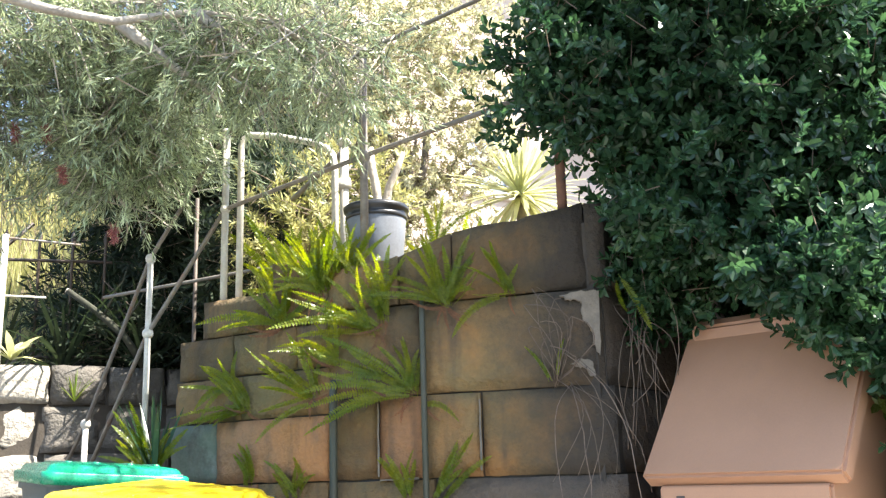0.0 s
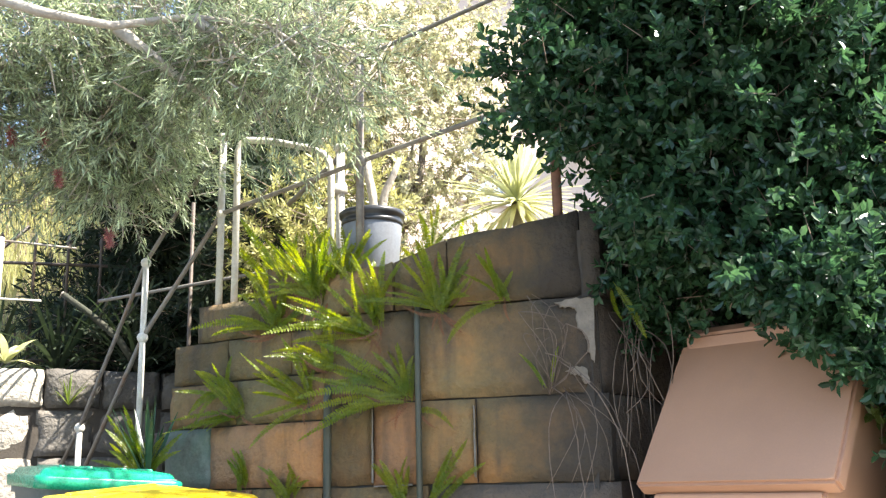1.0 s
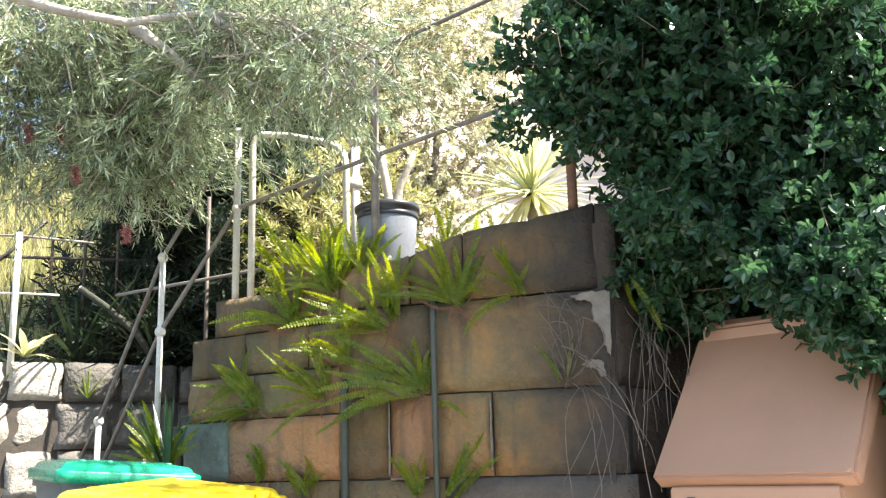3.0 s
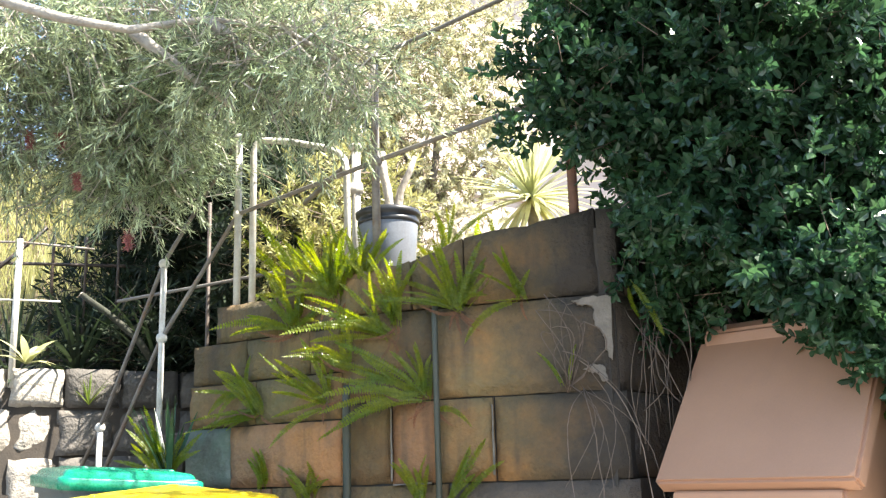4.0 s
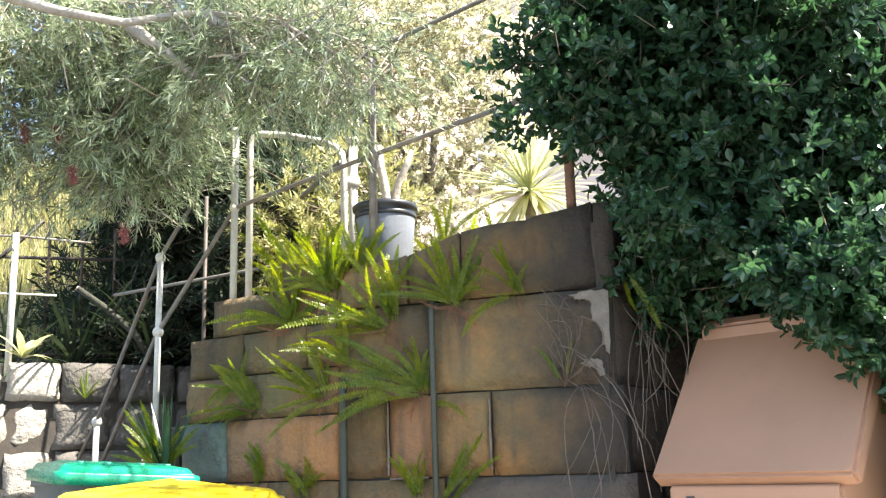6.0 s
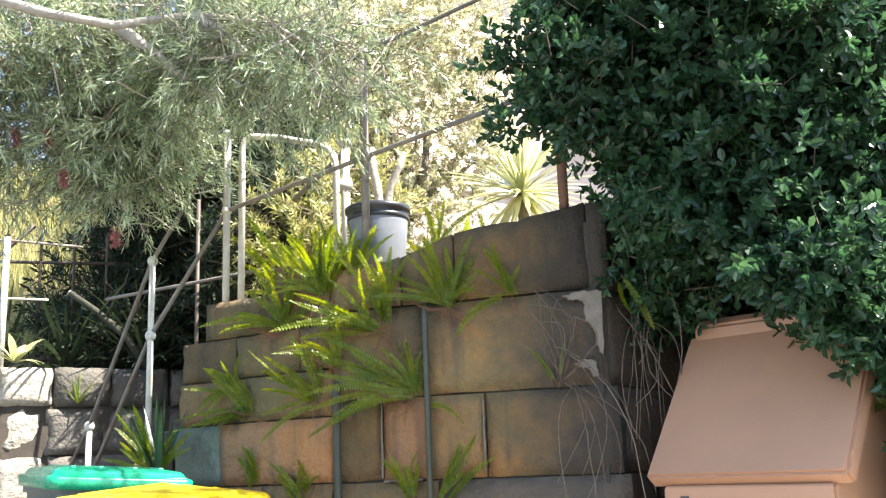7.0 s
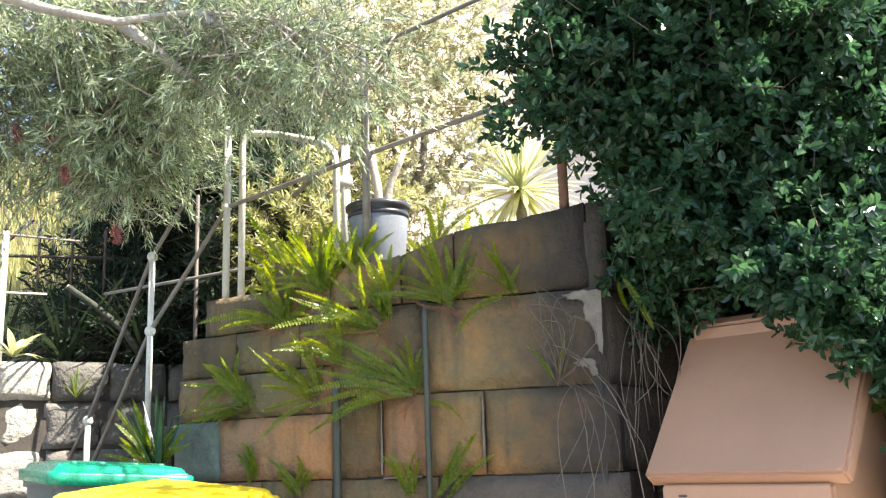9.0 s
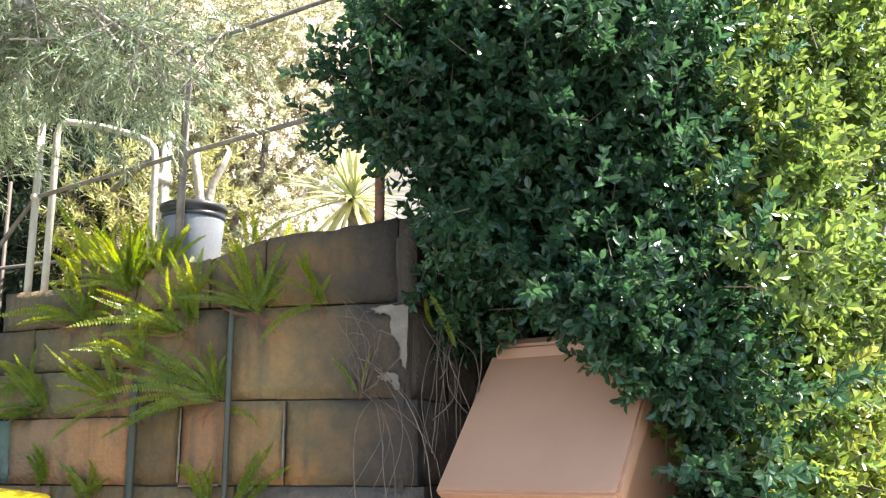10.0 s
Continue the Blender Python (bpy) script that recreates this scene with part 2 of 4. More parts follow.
def leaves(base, along, face, length, width, shape="broad"):
    """Arrays of a leaf at each base place: its way along, its upper side, its length and width."""
    along = unit(along)
    side = unit(np.cross(along, face))
    up = np.cross(side, along)
    L, W = length[:, None], width[:, None]
    if shape == "broad":
        spec = ((0, 0, 0), (0.35, -0.42, 0.10), (0.75, -0.40, 0.08), (1, 0, -0.06), (0.75, 0.40, 0.08), (0.35, 0.42, 0.10))
        quads = ((0, 1, 2, 3), (0, 3, 4, 5))
    elif shape == "narrow":
        spec = ((0, 0, 0), (0.45, -0.5, 0.0), (1, 0, -0.03), (0.45, 0.5, 0.0))
        quads = ((0, 1, 2, 3),)
    else:
        spec = ((0, -0.35, 0), (0, 0.35, 0), (0.5, 0.5, 0.06), (0.5, -0.5, 0.06), (1, 0.06, -0.12), (1, -0.06, -0.12))
        quads = ((0, 3, 2, 1), (3, 5, 4, 2))
    V = np.stack([base + along * L * a + side * W * b + up * L * c for a, b, c in spec], 1)
    F = np.arange(len(base))[:, None, None] * len(spec) + np.array(quads)[None]
    return V.reshape(-1, 3), F.reshape(-1, 4)


def joined(*pairs):
    vs, fs, n = [], [], 0
    for v, f in pairs:
        vs.append(v), fs.append(f + n)
        n += len(v)
    return np.concatenate(vs), np.concatenate(fs)


def in_lobes(lobes, count, rng, shell=0.55, clump=1, loose=0.08):
    """Places in a union of ellipsoids, more of them towards the outside, and the way out at each."""
    lobes = np.array(lobes, float)
    vol = lobes[:, 3] * lobes[:, 4] * lobes[:, 5]
    count = count // clump
    pick = rng.choice(len(lobes), count, p=vol / vol.sum())
    d = unit(rng.normal(size=(count, 3)))
    r = 1 - shell * rng.random(count) ** 1.3
    c, s = lobes[pick, :3], lobes[pick, 3:6]
    place, way = c + d * s * r[:, None], unit(d / s)
    if clump > 1:
        # shoots gather in sprays along the ends of the branches
        k = np.repeat(np.arange(count), clump)
        branch = unit(way + rng.normal(size=(count, 3)) * 0.5 + np.array([0, 0, 0.35]))
        run = np.tile(np.linspace(-1, 1, clump), count)[:, None]
        place = place[k] + branch[k] * run * loose * 1.4 + rng.normal(size=(count * clump, 3)) * loose * 0.45
        way = unit(way[k] + branch[k] * 0.8)
    return place, way


def sprays(places, out, rng, per, reach, length, width, shape, droop=0.0, open_angle=0.9, jitter=0.5, lean=None):
    """Shoots at the places, each with leaves along it."""
    n = len(places)
    axis = unit(out + rng.normal(size=(n, 3)) * jitter + np.array([0, 0, -droop]) + (0 if lean is None else np.array(lean)))
    k = np.repeat(np.arange(n), per)
    s = np.tile((np.arange(per) + 0.5) / per, n)
    ref = unit(np.cross(axis, rng.normal(size=(n, 3))))
    other = np.cross(axis, ref)
    ang = np.tile(np.arange(per) * 2.4, n) + np.repeat(rng.random(n) * 6.28, per)
    radial = ref[k] * np.cos(ang)[:, None] + other[k] * np.sin(ang)[:, None]
    op = open_angle * (1.15 - 0.6 * s)[:, None]
    along = axis[k] * np.cos(op) + radial * np.sin(op) + rng.normal(size=(n * per, 3)) * 0.12
    base = places[k] + axis[k] * (s * reach)[:, None] + rng.normal(size=(n * per, 3)) * 0.004
    face = unit(axis[k] * np.sin(op) - radial * np.cos(op) + rng.normal(size=(n * per, 3)) * 0.25)
    size = rng.uniform(0.65, 1.15, n * per)
    return leaves(base, along, face, length * size, width * size, shape), axis


def twigs(places, axis, back, r):
    """A thin three-sided twig behind each shoot."""
    n = len(places)
    side = unit(np.cross(axis, np.array([0.3, 0.2, 1.0])))
    up = np.cross(side, axis)
    a, b = places - axis * back + up * 0.01, places + axis * back * 0.5
    V = np.stack([a + side * r, a - side * r * 0.5 + up * r, a - side * r * 0.5 - up * r, b + side * r * 0.5, b - side * r * 0.3 + up * r * 0.5, b - side * r * 0.3 - up * r * 0.5], 1)
    F = np.arange(n)[:, None, None] * 6 + np.array(((0, 1, 4, 3), (1, 2, 5, 4), (2, 0, 3, 5)))[None]
    return V.reshape(-1, 3), F.reshape(-1, 4)

# ---- ground and setting ----
C0, C1, C2, C3 = Vector((0.70, 4.30)), Vector((-0.55, 4.74)), Vector((-1.50, 5.385)), Vector((-2.75, 6.55))
R0, R1 = Vector((-4.6, 5.20)), Vector((-0.9, 7.235))


def front_line(x):
    if x > 0.7:
        return 4.35 + (x - 0.7) * 1.25 if x < 1.6 else 5.475
    if x > -0.55:
        return 4.30 + (0.7 - x) * 0.352
    if x > -1.5:
        return 4.74 + (-0.55 - x) * 0.679
    return R0.y + (x - R0.x) * 0.55 if x > R0.x else 5.2


def ground_height(x, y):
    # the steps cut into the terrace beside the wall's end
    d = y - (front_line(x) if x > -1.16 else front_line(min(x, -1.51))) - 0.22
    low = 0.13 + min(max(y - 3.9, 0), 2) * 0.15 if y > 2.5 else 0.0
    if d < 0:
        return low
    high = 2.12 if x > -1.16 else 1.82
    rise = min(max(y - 6.5, 0), 60) * 0.13
    if x < -1.5:
        rise += min(max(y - 7.4, 0), 3.0) * 0.72 * min((-1.5 - x) / 0.8, 1)
    return high + rise + 0.05 * math.sin(3 * x) * math.cos(2.3 * y)


def spaced():
    near = np.arange(-6, 12.01, 0.12)
    far = [12.01 + 0.3 * 1.25 ** k for k in range(1, 42)]
    return near, np.array(far)


near, far = spaced()
xs = np.concatenate([-far[::-1] + 6, near[near <= 6.0], far - 6])
ys = np.concatenate([-far[::-1] + 6, near, far])
gv = [(x, y, ground_height(x, y)) for y in ys for x in xs]
nx = len(xs)
gf = [(j * nx + i, j * nx + i + 1, (j + 1) * nx + i + 1, (j + 1) * nx + i) for j in range(len(ys) - 1) for i in range(nx - 1)]
ground = part("ground", (gv, gf), SOIL)
tagged(ground, "bare brown garden soil rising behind stone walls", "ground", kind="structure")
road = part("road", box((-60, -9, -0.2), (60, 2.2, 0.012)), ASPHALT)
tagged(road, "grey asphalt street in front of the walls", "road", kind="structure")
kerb = part("kerb", box((-60, 2.2, -0.2), (60, 2.36, 0.15), 0.02, 2), CONCRETE)
tagged(kerb, "worn concrete kerb along the street", "kerb", kind="structure")
pavement = part("pavement", box((-60, 2.36, -0.2), (60, 3.9, 0.145)), CONCRETE)
tagged(pavement, "plain concrete footpath beside the street", "pavement", kind="structure")


def worn_block(length, z0, z1, front, thick, rng, wear):
    """A stone block whose face is uneven and whose edges have crumbled back."""
    nu, nv = max(3, min(12, int(length / 0.06))), 5
    off = Vector((rng.uniform(0, 50), rng.uniform(0, 50), 0))
    bm, grid = bmesh.new(), []
    for i in range(nu + 1):
        row = []
        for j in range(nv + 1):
            u, v = i / nu, j / nv
            top = z1[0] + (z1[1] - z1[0]) * u + (rng.uniform(-.012, .006) if z1[0] != z1[1] and 0 < i < nu else 0) if isinstance(z1, tuple) else z1
            x, z = length * u, z0 + (top - z0) * v
            edge = i in (0, nu) or j in (0, nv)
            bump = noise.noise(Vector((x * 6, z * 6, 0)) + off) * wear
            y = front + bump + (rng.uniform(0.006, 0.006 + wear * 1.6) if edge else 0)
            if edge:
                x += (1 if i == 0 else -1 if i == nu else 0) * rng.uniform(0.002, 0.003 + wear * .4)
                z += (1 if j == 0 else -1 if j == nv else 0) * rng.uniform(0.002, 0.003 + wear * .4)
            row.append(bm.verts.new((x, y, z)))
        grid.append(row)
    for i in range(nu):
        for j in range(nv):
            bm.faces.new((grid[i][j], grid[i + 1][j], grid[i + 1][j + 1], grid[i][j + 1])).smooth = True
    rim = [grid[i][0] for i in range(nu + 1)] + [grid[nu][j] for j in range(1, nv + 1)] + [grid[i][nv] for i in range(nu - 1, -1, -1)] + [grid[0][j] for j in range(nv - 1, 0, -1)]
    back = [bm.verts.new((v.co.x, thick, v.co.z)) for v in rim]
    k = len(rim)
    for i in range(k):
        bm.faces.new((rim[(i + 1) % k], rim[i], back[i], back[(i + 1) % k]))
    bm.faces.new(back[::-1])
    bmesh.ops.recalc_face_normals(bm, faces=bm.faces[:])
    return bm


def stone_run(parent, p, q, courses, mat, thick=0.32, seed=1, proud=0.008, skew=0.008):
    """Stone blocks from p to q (left to right as seen from the front); courses: z0, z1 and the joints as fractions of the run."""
    rng = random.Random(seed)
    d = (q - p)
    ln = d.length
    turn = math.degrees(math.atan2(d.y, d.x))
    for z0, z1, cuts in courses:
        for a, b in zip(cuts, cuts[1:]):
            use = mat
            if isinstance(b, tuple):
                b, use = b
            if isinstance(a, tuple):
                a = a[0]
            s = rng.uniform(-proud, proud)
            bm = worn_block((b - a) * ln, z0, z1, s, thick, rng, skew)
            part("block", bm, use, parent, m=Matrix.Translation((p.x + d.x * a, p.y + d.y * a, 0)) @ pose(0, 0, 0, 0, 0, turn))


def slab_core(name, pts, z0, z1, thick, mat, label, category="wall"):
    """The backing of a wall, set back from its blocks."""
    bm = bmesh.new()
    lo = [Vector((*p, z0)) for p in pts]
    out = []
    for i, p in enumerate(pts):
        d = (pts[min(i + 1, len(pts) - 1)] - pts[max(i - 1, 0)]).normalized()
        n = Vector((-d.y, d.x))
        out.append((p + n * 0.03, p + n * thick))
    rows = [[bm.verts.new((*v, z)) for v in (a, b) for z in (z0, z1)] for a, b in out]
    for r, s in zip(rows, rows[1:]):
        bm.faces.new((r[0], s[0], s[1], r[1])), bm.faces.new((r[1], s[1], s[3], r[3])), bm.faces.new((r[3], s[3], s[2], r[2]))
    bm.faces.new((rows[0][0], rows[0][1], rows[0][3], rows[0][2])), bm.faces.new((rows[-1][2], rows[-1][3], rows[-1][1], rows[-1][0]))
    return tagged(part(name, bm, mat), label, category, kind="structure")


def fx(x):
    return (x + 0.55) / 1.25


def gx(x):
    return (x + 1.50) / 0.95


wall_front = slab_core("wall_front", [C2.lerp(C1, .13), C1, C0], 0.0, 1.93, 0.3, MORTAR, "weathered brown sandstone block retaining wall with ferns in its joints")
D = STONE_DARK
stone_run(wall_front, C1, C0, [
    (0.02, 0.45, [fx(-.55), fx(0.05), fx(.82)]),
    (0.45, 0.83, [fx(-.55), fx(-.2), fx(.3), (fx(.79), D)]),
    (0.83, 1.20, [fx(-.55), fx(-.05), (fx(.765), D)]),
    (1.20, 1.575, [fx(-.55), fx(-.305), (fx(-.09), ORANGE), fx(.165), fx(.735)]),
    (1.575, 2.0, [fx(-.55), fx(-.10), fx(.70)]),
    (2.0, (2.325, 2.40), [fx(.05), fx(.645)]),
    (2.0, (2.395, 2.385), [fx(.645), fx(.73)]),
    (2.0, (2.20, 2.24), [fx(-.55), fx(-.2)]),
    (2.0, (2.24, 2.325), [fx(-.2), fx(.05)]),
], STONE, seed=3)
stone_run(wall_front, C2, C1, [
    (0.02, 0.45, [0, 0.5, 1]),
    (0.45, 0.83, [-.02, 0.35, 1]),
    (0.83, 1.20, [0, (0.6, ORANGE), 1]),
    (1.20, 1.51, [gx(-1.47), (gx(-1.17), STONE_GREEN), (1, ORANGE)]),
    (1.51, 1.735, [gx(-1.44), gx(-1.03), 1]),
    (1.735, 1.95, [gx(-1.42), gx(-1.08), gx(-.72), 1]),
    (1.95, 2.15, [gx(-1.28), gx(-.9), 1]),
    (2.15, 2.29, [gx(-.86), 1]),
], STONE, seed=5)
wall_return = slab_core("wall_return", [C0, Vector((1.45, 5.30)), Vector((6.0, 5.45))], 0.0, 2.30, 0.3, MORTAR, "sandstone wall behind the hedge, the hedge's shade put into its dark colour")
# blocks in the dark tone that carries the hedge's shade
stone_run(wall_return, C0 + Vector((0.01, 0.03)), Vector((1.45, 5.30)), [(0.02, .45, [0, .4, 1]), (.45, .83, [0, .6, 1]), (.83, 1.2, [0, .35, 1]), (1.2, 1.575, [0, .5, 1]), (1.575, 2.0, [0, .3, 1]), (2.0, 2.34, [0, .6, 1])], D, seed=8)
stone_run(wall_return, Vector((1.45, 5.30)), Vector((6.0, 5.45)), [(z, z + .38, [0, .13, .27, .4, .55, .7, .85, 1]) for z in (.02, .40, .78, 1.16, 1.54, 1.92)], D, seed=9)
wall_rear = slab_core("wall_rear", [R0, R1], 0.0, 1.85, 0.3, MORTAR, "pale rough sandstone garden wall behind the steps")
# right-hand blocks take the darker copy that holds painted shade
stone_run(wall_rear, R0, R1, [
    (.05, .45, [0, .2, .36, .55, .7, .85, 1]), (.45, .80, [0, .12, .3, .47, .6, .8, 1]), (.80, 1.12, [0, .10, .22, .36, .47, (.60, STONE_SHADED), (.74, STONE_SHADED), (.86, STONE_SHADED), 1]),
    (1.12, 1.42, [0, .09, .19, .30, .41, .49, .56, (.62, STONE_SHADED), (.70, STONE_SHADED), (.83, STONE_SHADED), 1]), (1.42, 1.72, [0, .11, .22, .34, .42, .495, .556, (.64, STONE_SHADED), (.74, STONE_SHADED), (.88, STONE_SHADED), 1]),
    (1.72, 1.98, [0, .08, .18, .29, .41, .488, .566, (.65, STONE_SHADED), (.74, STONE_SHADED), (.85, STONE_SHADED), 1])], STONE_PALE, seed=12, proud=0.03, skew=.03)

# steps down from the terrace, beside the front wall
steps = thing("garden_steps", (0, 0, 0), "narrow worn sandstone garden steps between two stone walls", "steps", kind="structure")
run = C3 - C2
for k in range(9):
    a, b = C2 + run * (k / 9), C2 + run * ((k + 1) / 9)
    top = 1.50 - k * 0.155
    bm = box((0, 0.02, 0.05), ((b - a).length - 0.004, 1.1, top), 0.012, 1, 0.006, random.Random(k))
    part("step", bm, STONE_PALE if k % 2 else D, steps, m=pose(b.x, b.y, 0, 0, 0, math.degrees(math.atan2(-run.y, -run.x))))

# ---- pipe rails ----


def rail_post(foot, top, r, mat, label, knobs=()):
    p = thing("rail_post", foot, label, "post", "rail posts")
    h = top - foot[2]
    part("pole", tube([(0, 0, -0.06), (0, 0, h)], r, 10), mat, p)
    for z, s in knobs:
        part("fitting", ball(bmesh.new(), (0, 0, z - foot[2]), s), mat, p, "ball-shaped pipe fitting")
    return p


rail_post((-2.157, 6.04, 0.95), 1.58, 0.0175, PAINT, "short white-painted pipe post with a ball fitting", ((1.575, 0.031),))
rail_post((-1.598, 5.36, 1.40), 2.43, 0.0165, PAINT, "white-painted pipe post with two ball fittings beside the steps", ((2.425, 0.029), (2.01, 0.031)))
rail_post((-1.155, 5.20, 2.15), 3.105, 0.019, PAINT, "chipped white-painted pipe post on the stone wall", ((2.652, 0.028), (3.085, 0.028)))
rail_post((-0.362, 4.70, 2.28), 3.33, 0.020, PIPE, "weathered grey pipe post on the stone wall", ((2.765, 0.034), (3.315, 0.032)))
rail_post((0.568, 4.40, 2.34), 3.66, 0.024, RUST, "rusted brown pipe post at the wall's end", ((3.0, 0.036),))
# dark iron colour stands in for the shade on this post
rail_post((-1.512, 6.0, 1.3), 2.95, 0.012, IRON, "thin pipe post behind the steps, shade put into its dark colour")


def rail(points, r, mat, label):
    ob = part("handrail", tube(points, r, 10), mat)
    return tagged(ob, label, "handrail", "pipe rails")


rail([(-2.44, 6.36, 1.22), (-2.157, 6.04, 1.58), (-1.598, 5.36, 2.43), (-1.155, 5.20, 3.085), (-0.362, 4.70, 3.315), (0.2, 4.50, 3.475), (0.568, 4.37, 3.58), (1.6, 4.30, 3.8)], 0.0115, PIPE, "upper weathered pipe handrail rising along the steps and wall")
rail([(-2.30, 6.2, 1.02), (-1.598, 5.36, 2.01), (-1.155, 5.20, 2.652), (-0.362, 4.70, 2.765), (0.345, 4.45, 2.925), (0.568, 4.37, 2.975), (1.6, 4.30, 3.2)], 0.0125, PIPE, "lower weathered pipe handrail rising along the steps and wall")
rail([(-2.15, 6.23, 2.38), (-1.51, 5.96, 2.415), (-1.05, 5.74, 2.435), (-.6, 5.6, 2.46)], 0.0105, PIPE, "thin pipe rail on the far side of the steps")

hoop = thing("pipe_gate_frame", (-1.067, 5.17, 2.14), "bent white-painted pipe gate frame on the terrace", "gate")
part("hoop", tube([(0, 0, -0.05), (0, 0, .85), (.012, 0, .895), (.045, 0, .92), (.2, -.02, .90), (.40, -.04, .85), (.47, -.05, .815), (.505, -.05, .775), (.515, -.05, .70), (.515, -.05, .0)], 0.0185, 10), PAINT, hoop)
gate_post = thing("gate_post", (-0.51, 5.2, 2.14), "white-painted pipe gate post with a clamp and cap", "post")
part("pole", tube([(0, 0, -0.05), (0, 0, .87)], 0.024, 10), PAINT, gate_post)
part("cap", ball(bmesh.new(), (0, 0, .87), 0.04, 0.7), PAINT, gate_post)
part("clamp", tube([(-.06, -.03, .62), (.03, 0, .64)], 0.034, 8), PAINT, gate_post)
part("cross_bar", tube([(0, 0.02, .83), (-.36, .5, .70)], 0.015, 8), PIPE, gate_post)

# drain pipes on the wall face
for x, z1, rad in ((-0.515, 1.66, .019), (-0.088, 2.0, .014)):
    y = front_line(x) - 0.045
    dp = part("drainpipe", tube([(x, y, 0.05), (x, y, z1 - .05), (x + .004, y + .01, z1)], rad, 10), DRAIN)
    tagged(dp, "dull grey-green plastic drainpipe against the stone wall", "drainpipe", "drainpipes")

# ---- letter-box shelter ----
shelter = thing("rendered_meter_housing", pose(0.772, 4.05, 0.14, 0, 0, -45), "peach cement-rendered housing with a sloping overhanging slab top", "meter housing")


def sloped_slab(w, run, rise, z, th):
    bm = bmesh.new()
    ends = []
    nrm = Vector((0, -rise, run)).normalized() * th
    for x in (0, w):
        a, b = Vector((x, 0, z)), Vector((x, run, z + rise))
        ends.append([bm.verts.new(v) for v in (a, b, b - nrm, a - nrm * 0.9 + Vector((0, 0.0, 0)))])
    l, r = ends
    for i in range(4):
        bm.faces.new((l[i], l[(i + 1) % 4], r[(i + 1) % 4], r[i]))
    bm.faces.new(l[::-1]), bm.faces.new(r)
    bmesh.ops.bevel(bm, geom=bm.edges[:], offset=0.012, segments=2, affect="EDGES")
    bmesh.ops.recalc_face_normals(bm, faces=bm.faces[:])
    return bm


part("sloping_top", sloped_slab(0.82, 0.43, 0.585, 1.045, 0.085), PEACH, shelter)


def wedge(x0, x1, profile, bevel):
    bm = bmesh.new()
    a, b = [[bm.verts.new((x, y, z)) for y, z in profile] for x in (x0, x1)]
    k = len(profile)
    for i in range(k):
        bm.faces.new((a[i], a[(i + 1) % k], b[(i + 1) % k], b[i]))
    bm.faces.new(a[::-1]), bm.faces.new(b)
    bmesh.ops.bevel(bm, geom=bm.edges[:], offset=bevel, segments=2, affect="EDGES")
    bmesh.ops.recalc_face_normals(bm, faces=bm.faces[:])
    return bm


part("body", wedge(0.06, 0.76, [(.030, -.1), (.030, 1.014), (.062, .996), (.11, 1.05), (.50, 1.54), (.75, 1.54), (.75, -.1)], .012), PEACH, shelter)
part("ridge_cap", wedge(0.03, 0.86, [(.415, 1.575), (.415, 1.665), (.46, 1.70), (.62, 1.70), (.62, 1.575)], .012), PEACH, shelter)
part("vent_slot", box((0.14, 0.0255, 0.962), (0.175, 0.036, 0.969)), BLACK, shelter)

# ---- wheelie bins ----


def loft(profile, corner=0.25, n=6):
    """Rounded rectangles (half width, half depth, height, shift in y) joined to a skin."""
    bm, rings = bmesh.new(), []
    for hx, hy, z, dy in profile:
        r = corner * min(hx, hy)
        ring = []
        for q, (sx, sy) in enumerate(((1, 1), (-1, 1), (-1, -1), (1, -1))):
            for k in range(n):
                a = math.pi / 2 * (q + k / (n - 1))
                ring.append(bm.verts.new((sx * (hx - r) + r * math.cos(a), dy + sy * (hy - r) + r * math.sin(a), z)))
        rings.append(ring)
    m = len(rings[0])
    for a, b in zip(rings, rings[1:]):
        for k in range(m):
            bm.faces.new((a[k], a[(k + 1) % m], b[(k + 1) % m], b[k])).smooth = True
    bm.faces.new(rings[0][::-1]), bm.faces.new(rings[-1])
    return bm


def wheelie_bin(place, turn, lid_mat, label, tilt=(0, 0)):
    t = thing("wheelie_bin", pose(*place, 0, 0, turn), label, "bin", "wheelie bins")
    part("body", loft([(.20, .24, .04, 0), (.22, .27, .10, 0), (.275, .335, .90, 0), (.28, .34, .96, 0), (.295, .36, .965, 0), (.295, .36, 1.0, 0)], .2), BODY, t)
    skin = loft([(.300, .370, .965, 0), (.310, .380, .968, 0), (.312, .382, 1.012, 0), (.304, .374, 1.020, 0), (.288, .352, 1.022, 0), (.280, .342, 1.040, 0), (.268, .328, 1.050, .004), (.20, .25, 1.060, .01), (.10, .14, 1.066, .015), (.02, .03, 1.067, .02)], .16, 8)
    ribs = [box((x, -.27, 1.048), (x + .028, .24, 1.066), .006, 2) for x in (-.20, -.086, .058, .172)]
    for bm in [skin] + ribs:
        for v in bm.verts:
            v.co.z += tilt[0] * v.co.x + tilt[1] * v.co.y
    lid = part("lid", skin, lid_mat, t)
    for bm in ribs:
        part("lid_rib", bm, lid_mat, lid)
    part("handle", tube([(-.25, .37, .99), (-.25, .43, 1.0), (.25, .43, 1.0), (.25, .37, .99)], .016, 8), BODY, t)
    for s in (-1, 1):
        wh = part("wheel", lathe([(.03, -.03), (.09, -.03), (.10, -.015), (.10, .015), (.09, .03), (.03, .03)], 20), BLACK, t, m=pose(s * .24, .27, .10, 0, 90, 0))
    part("axle", tube([(-.24, .27, .10), (.24, .27, .10)], .012, 8), BLACK, t)
    return t


wheelie_bin((-1.12, 4.03, 0.135), -22, YELLOW, "grey wheelie bin with a sunlit bright yellow lid", (-.10, .06))
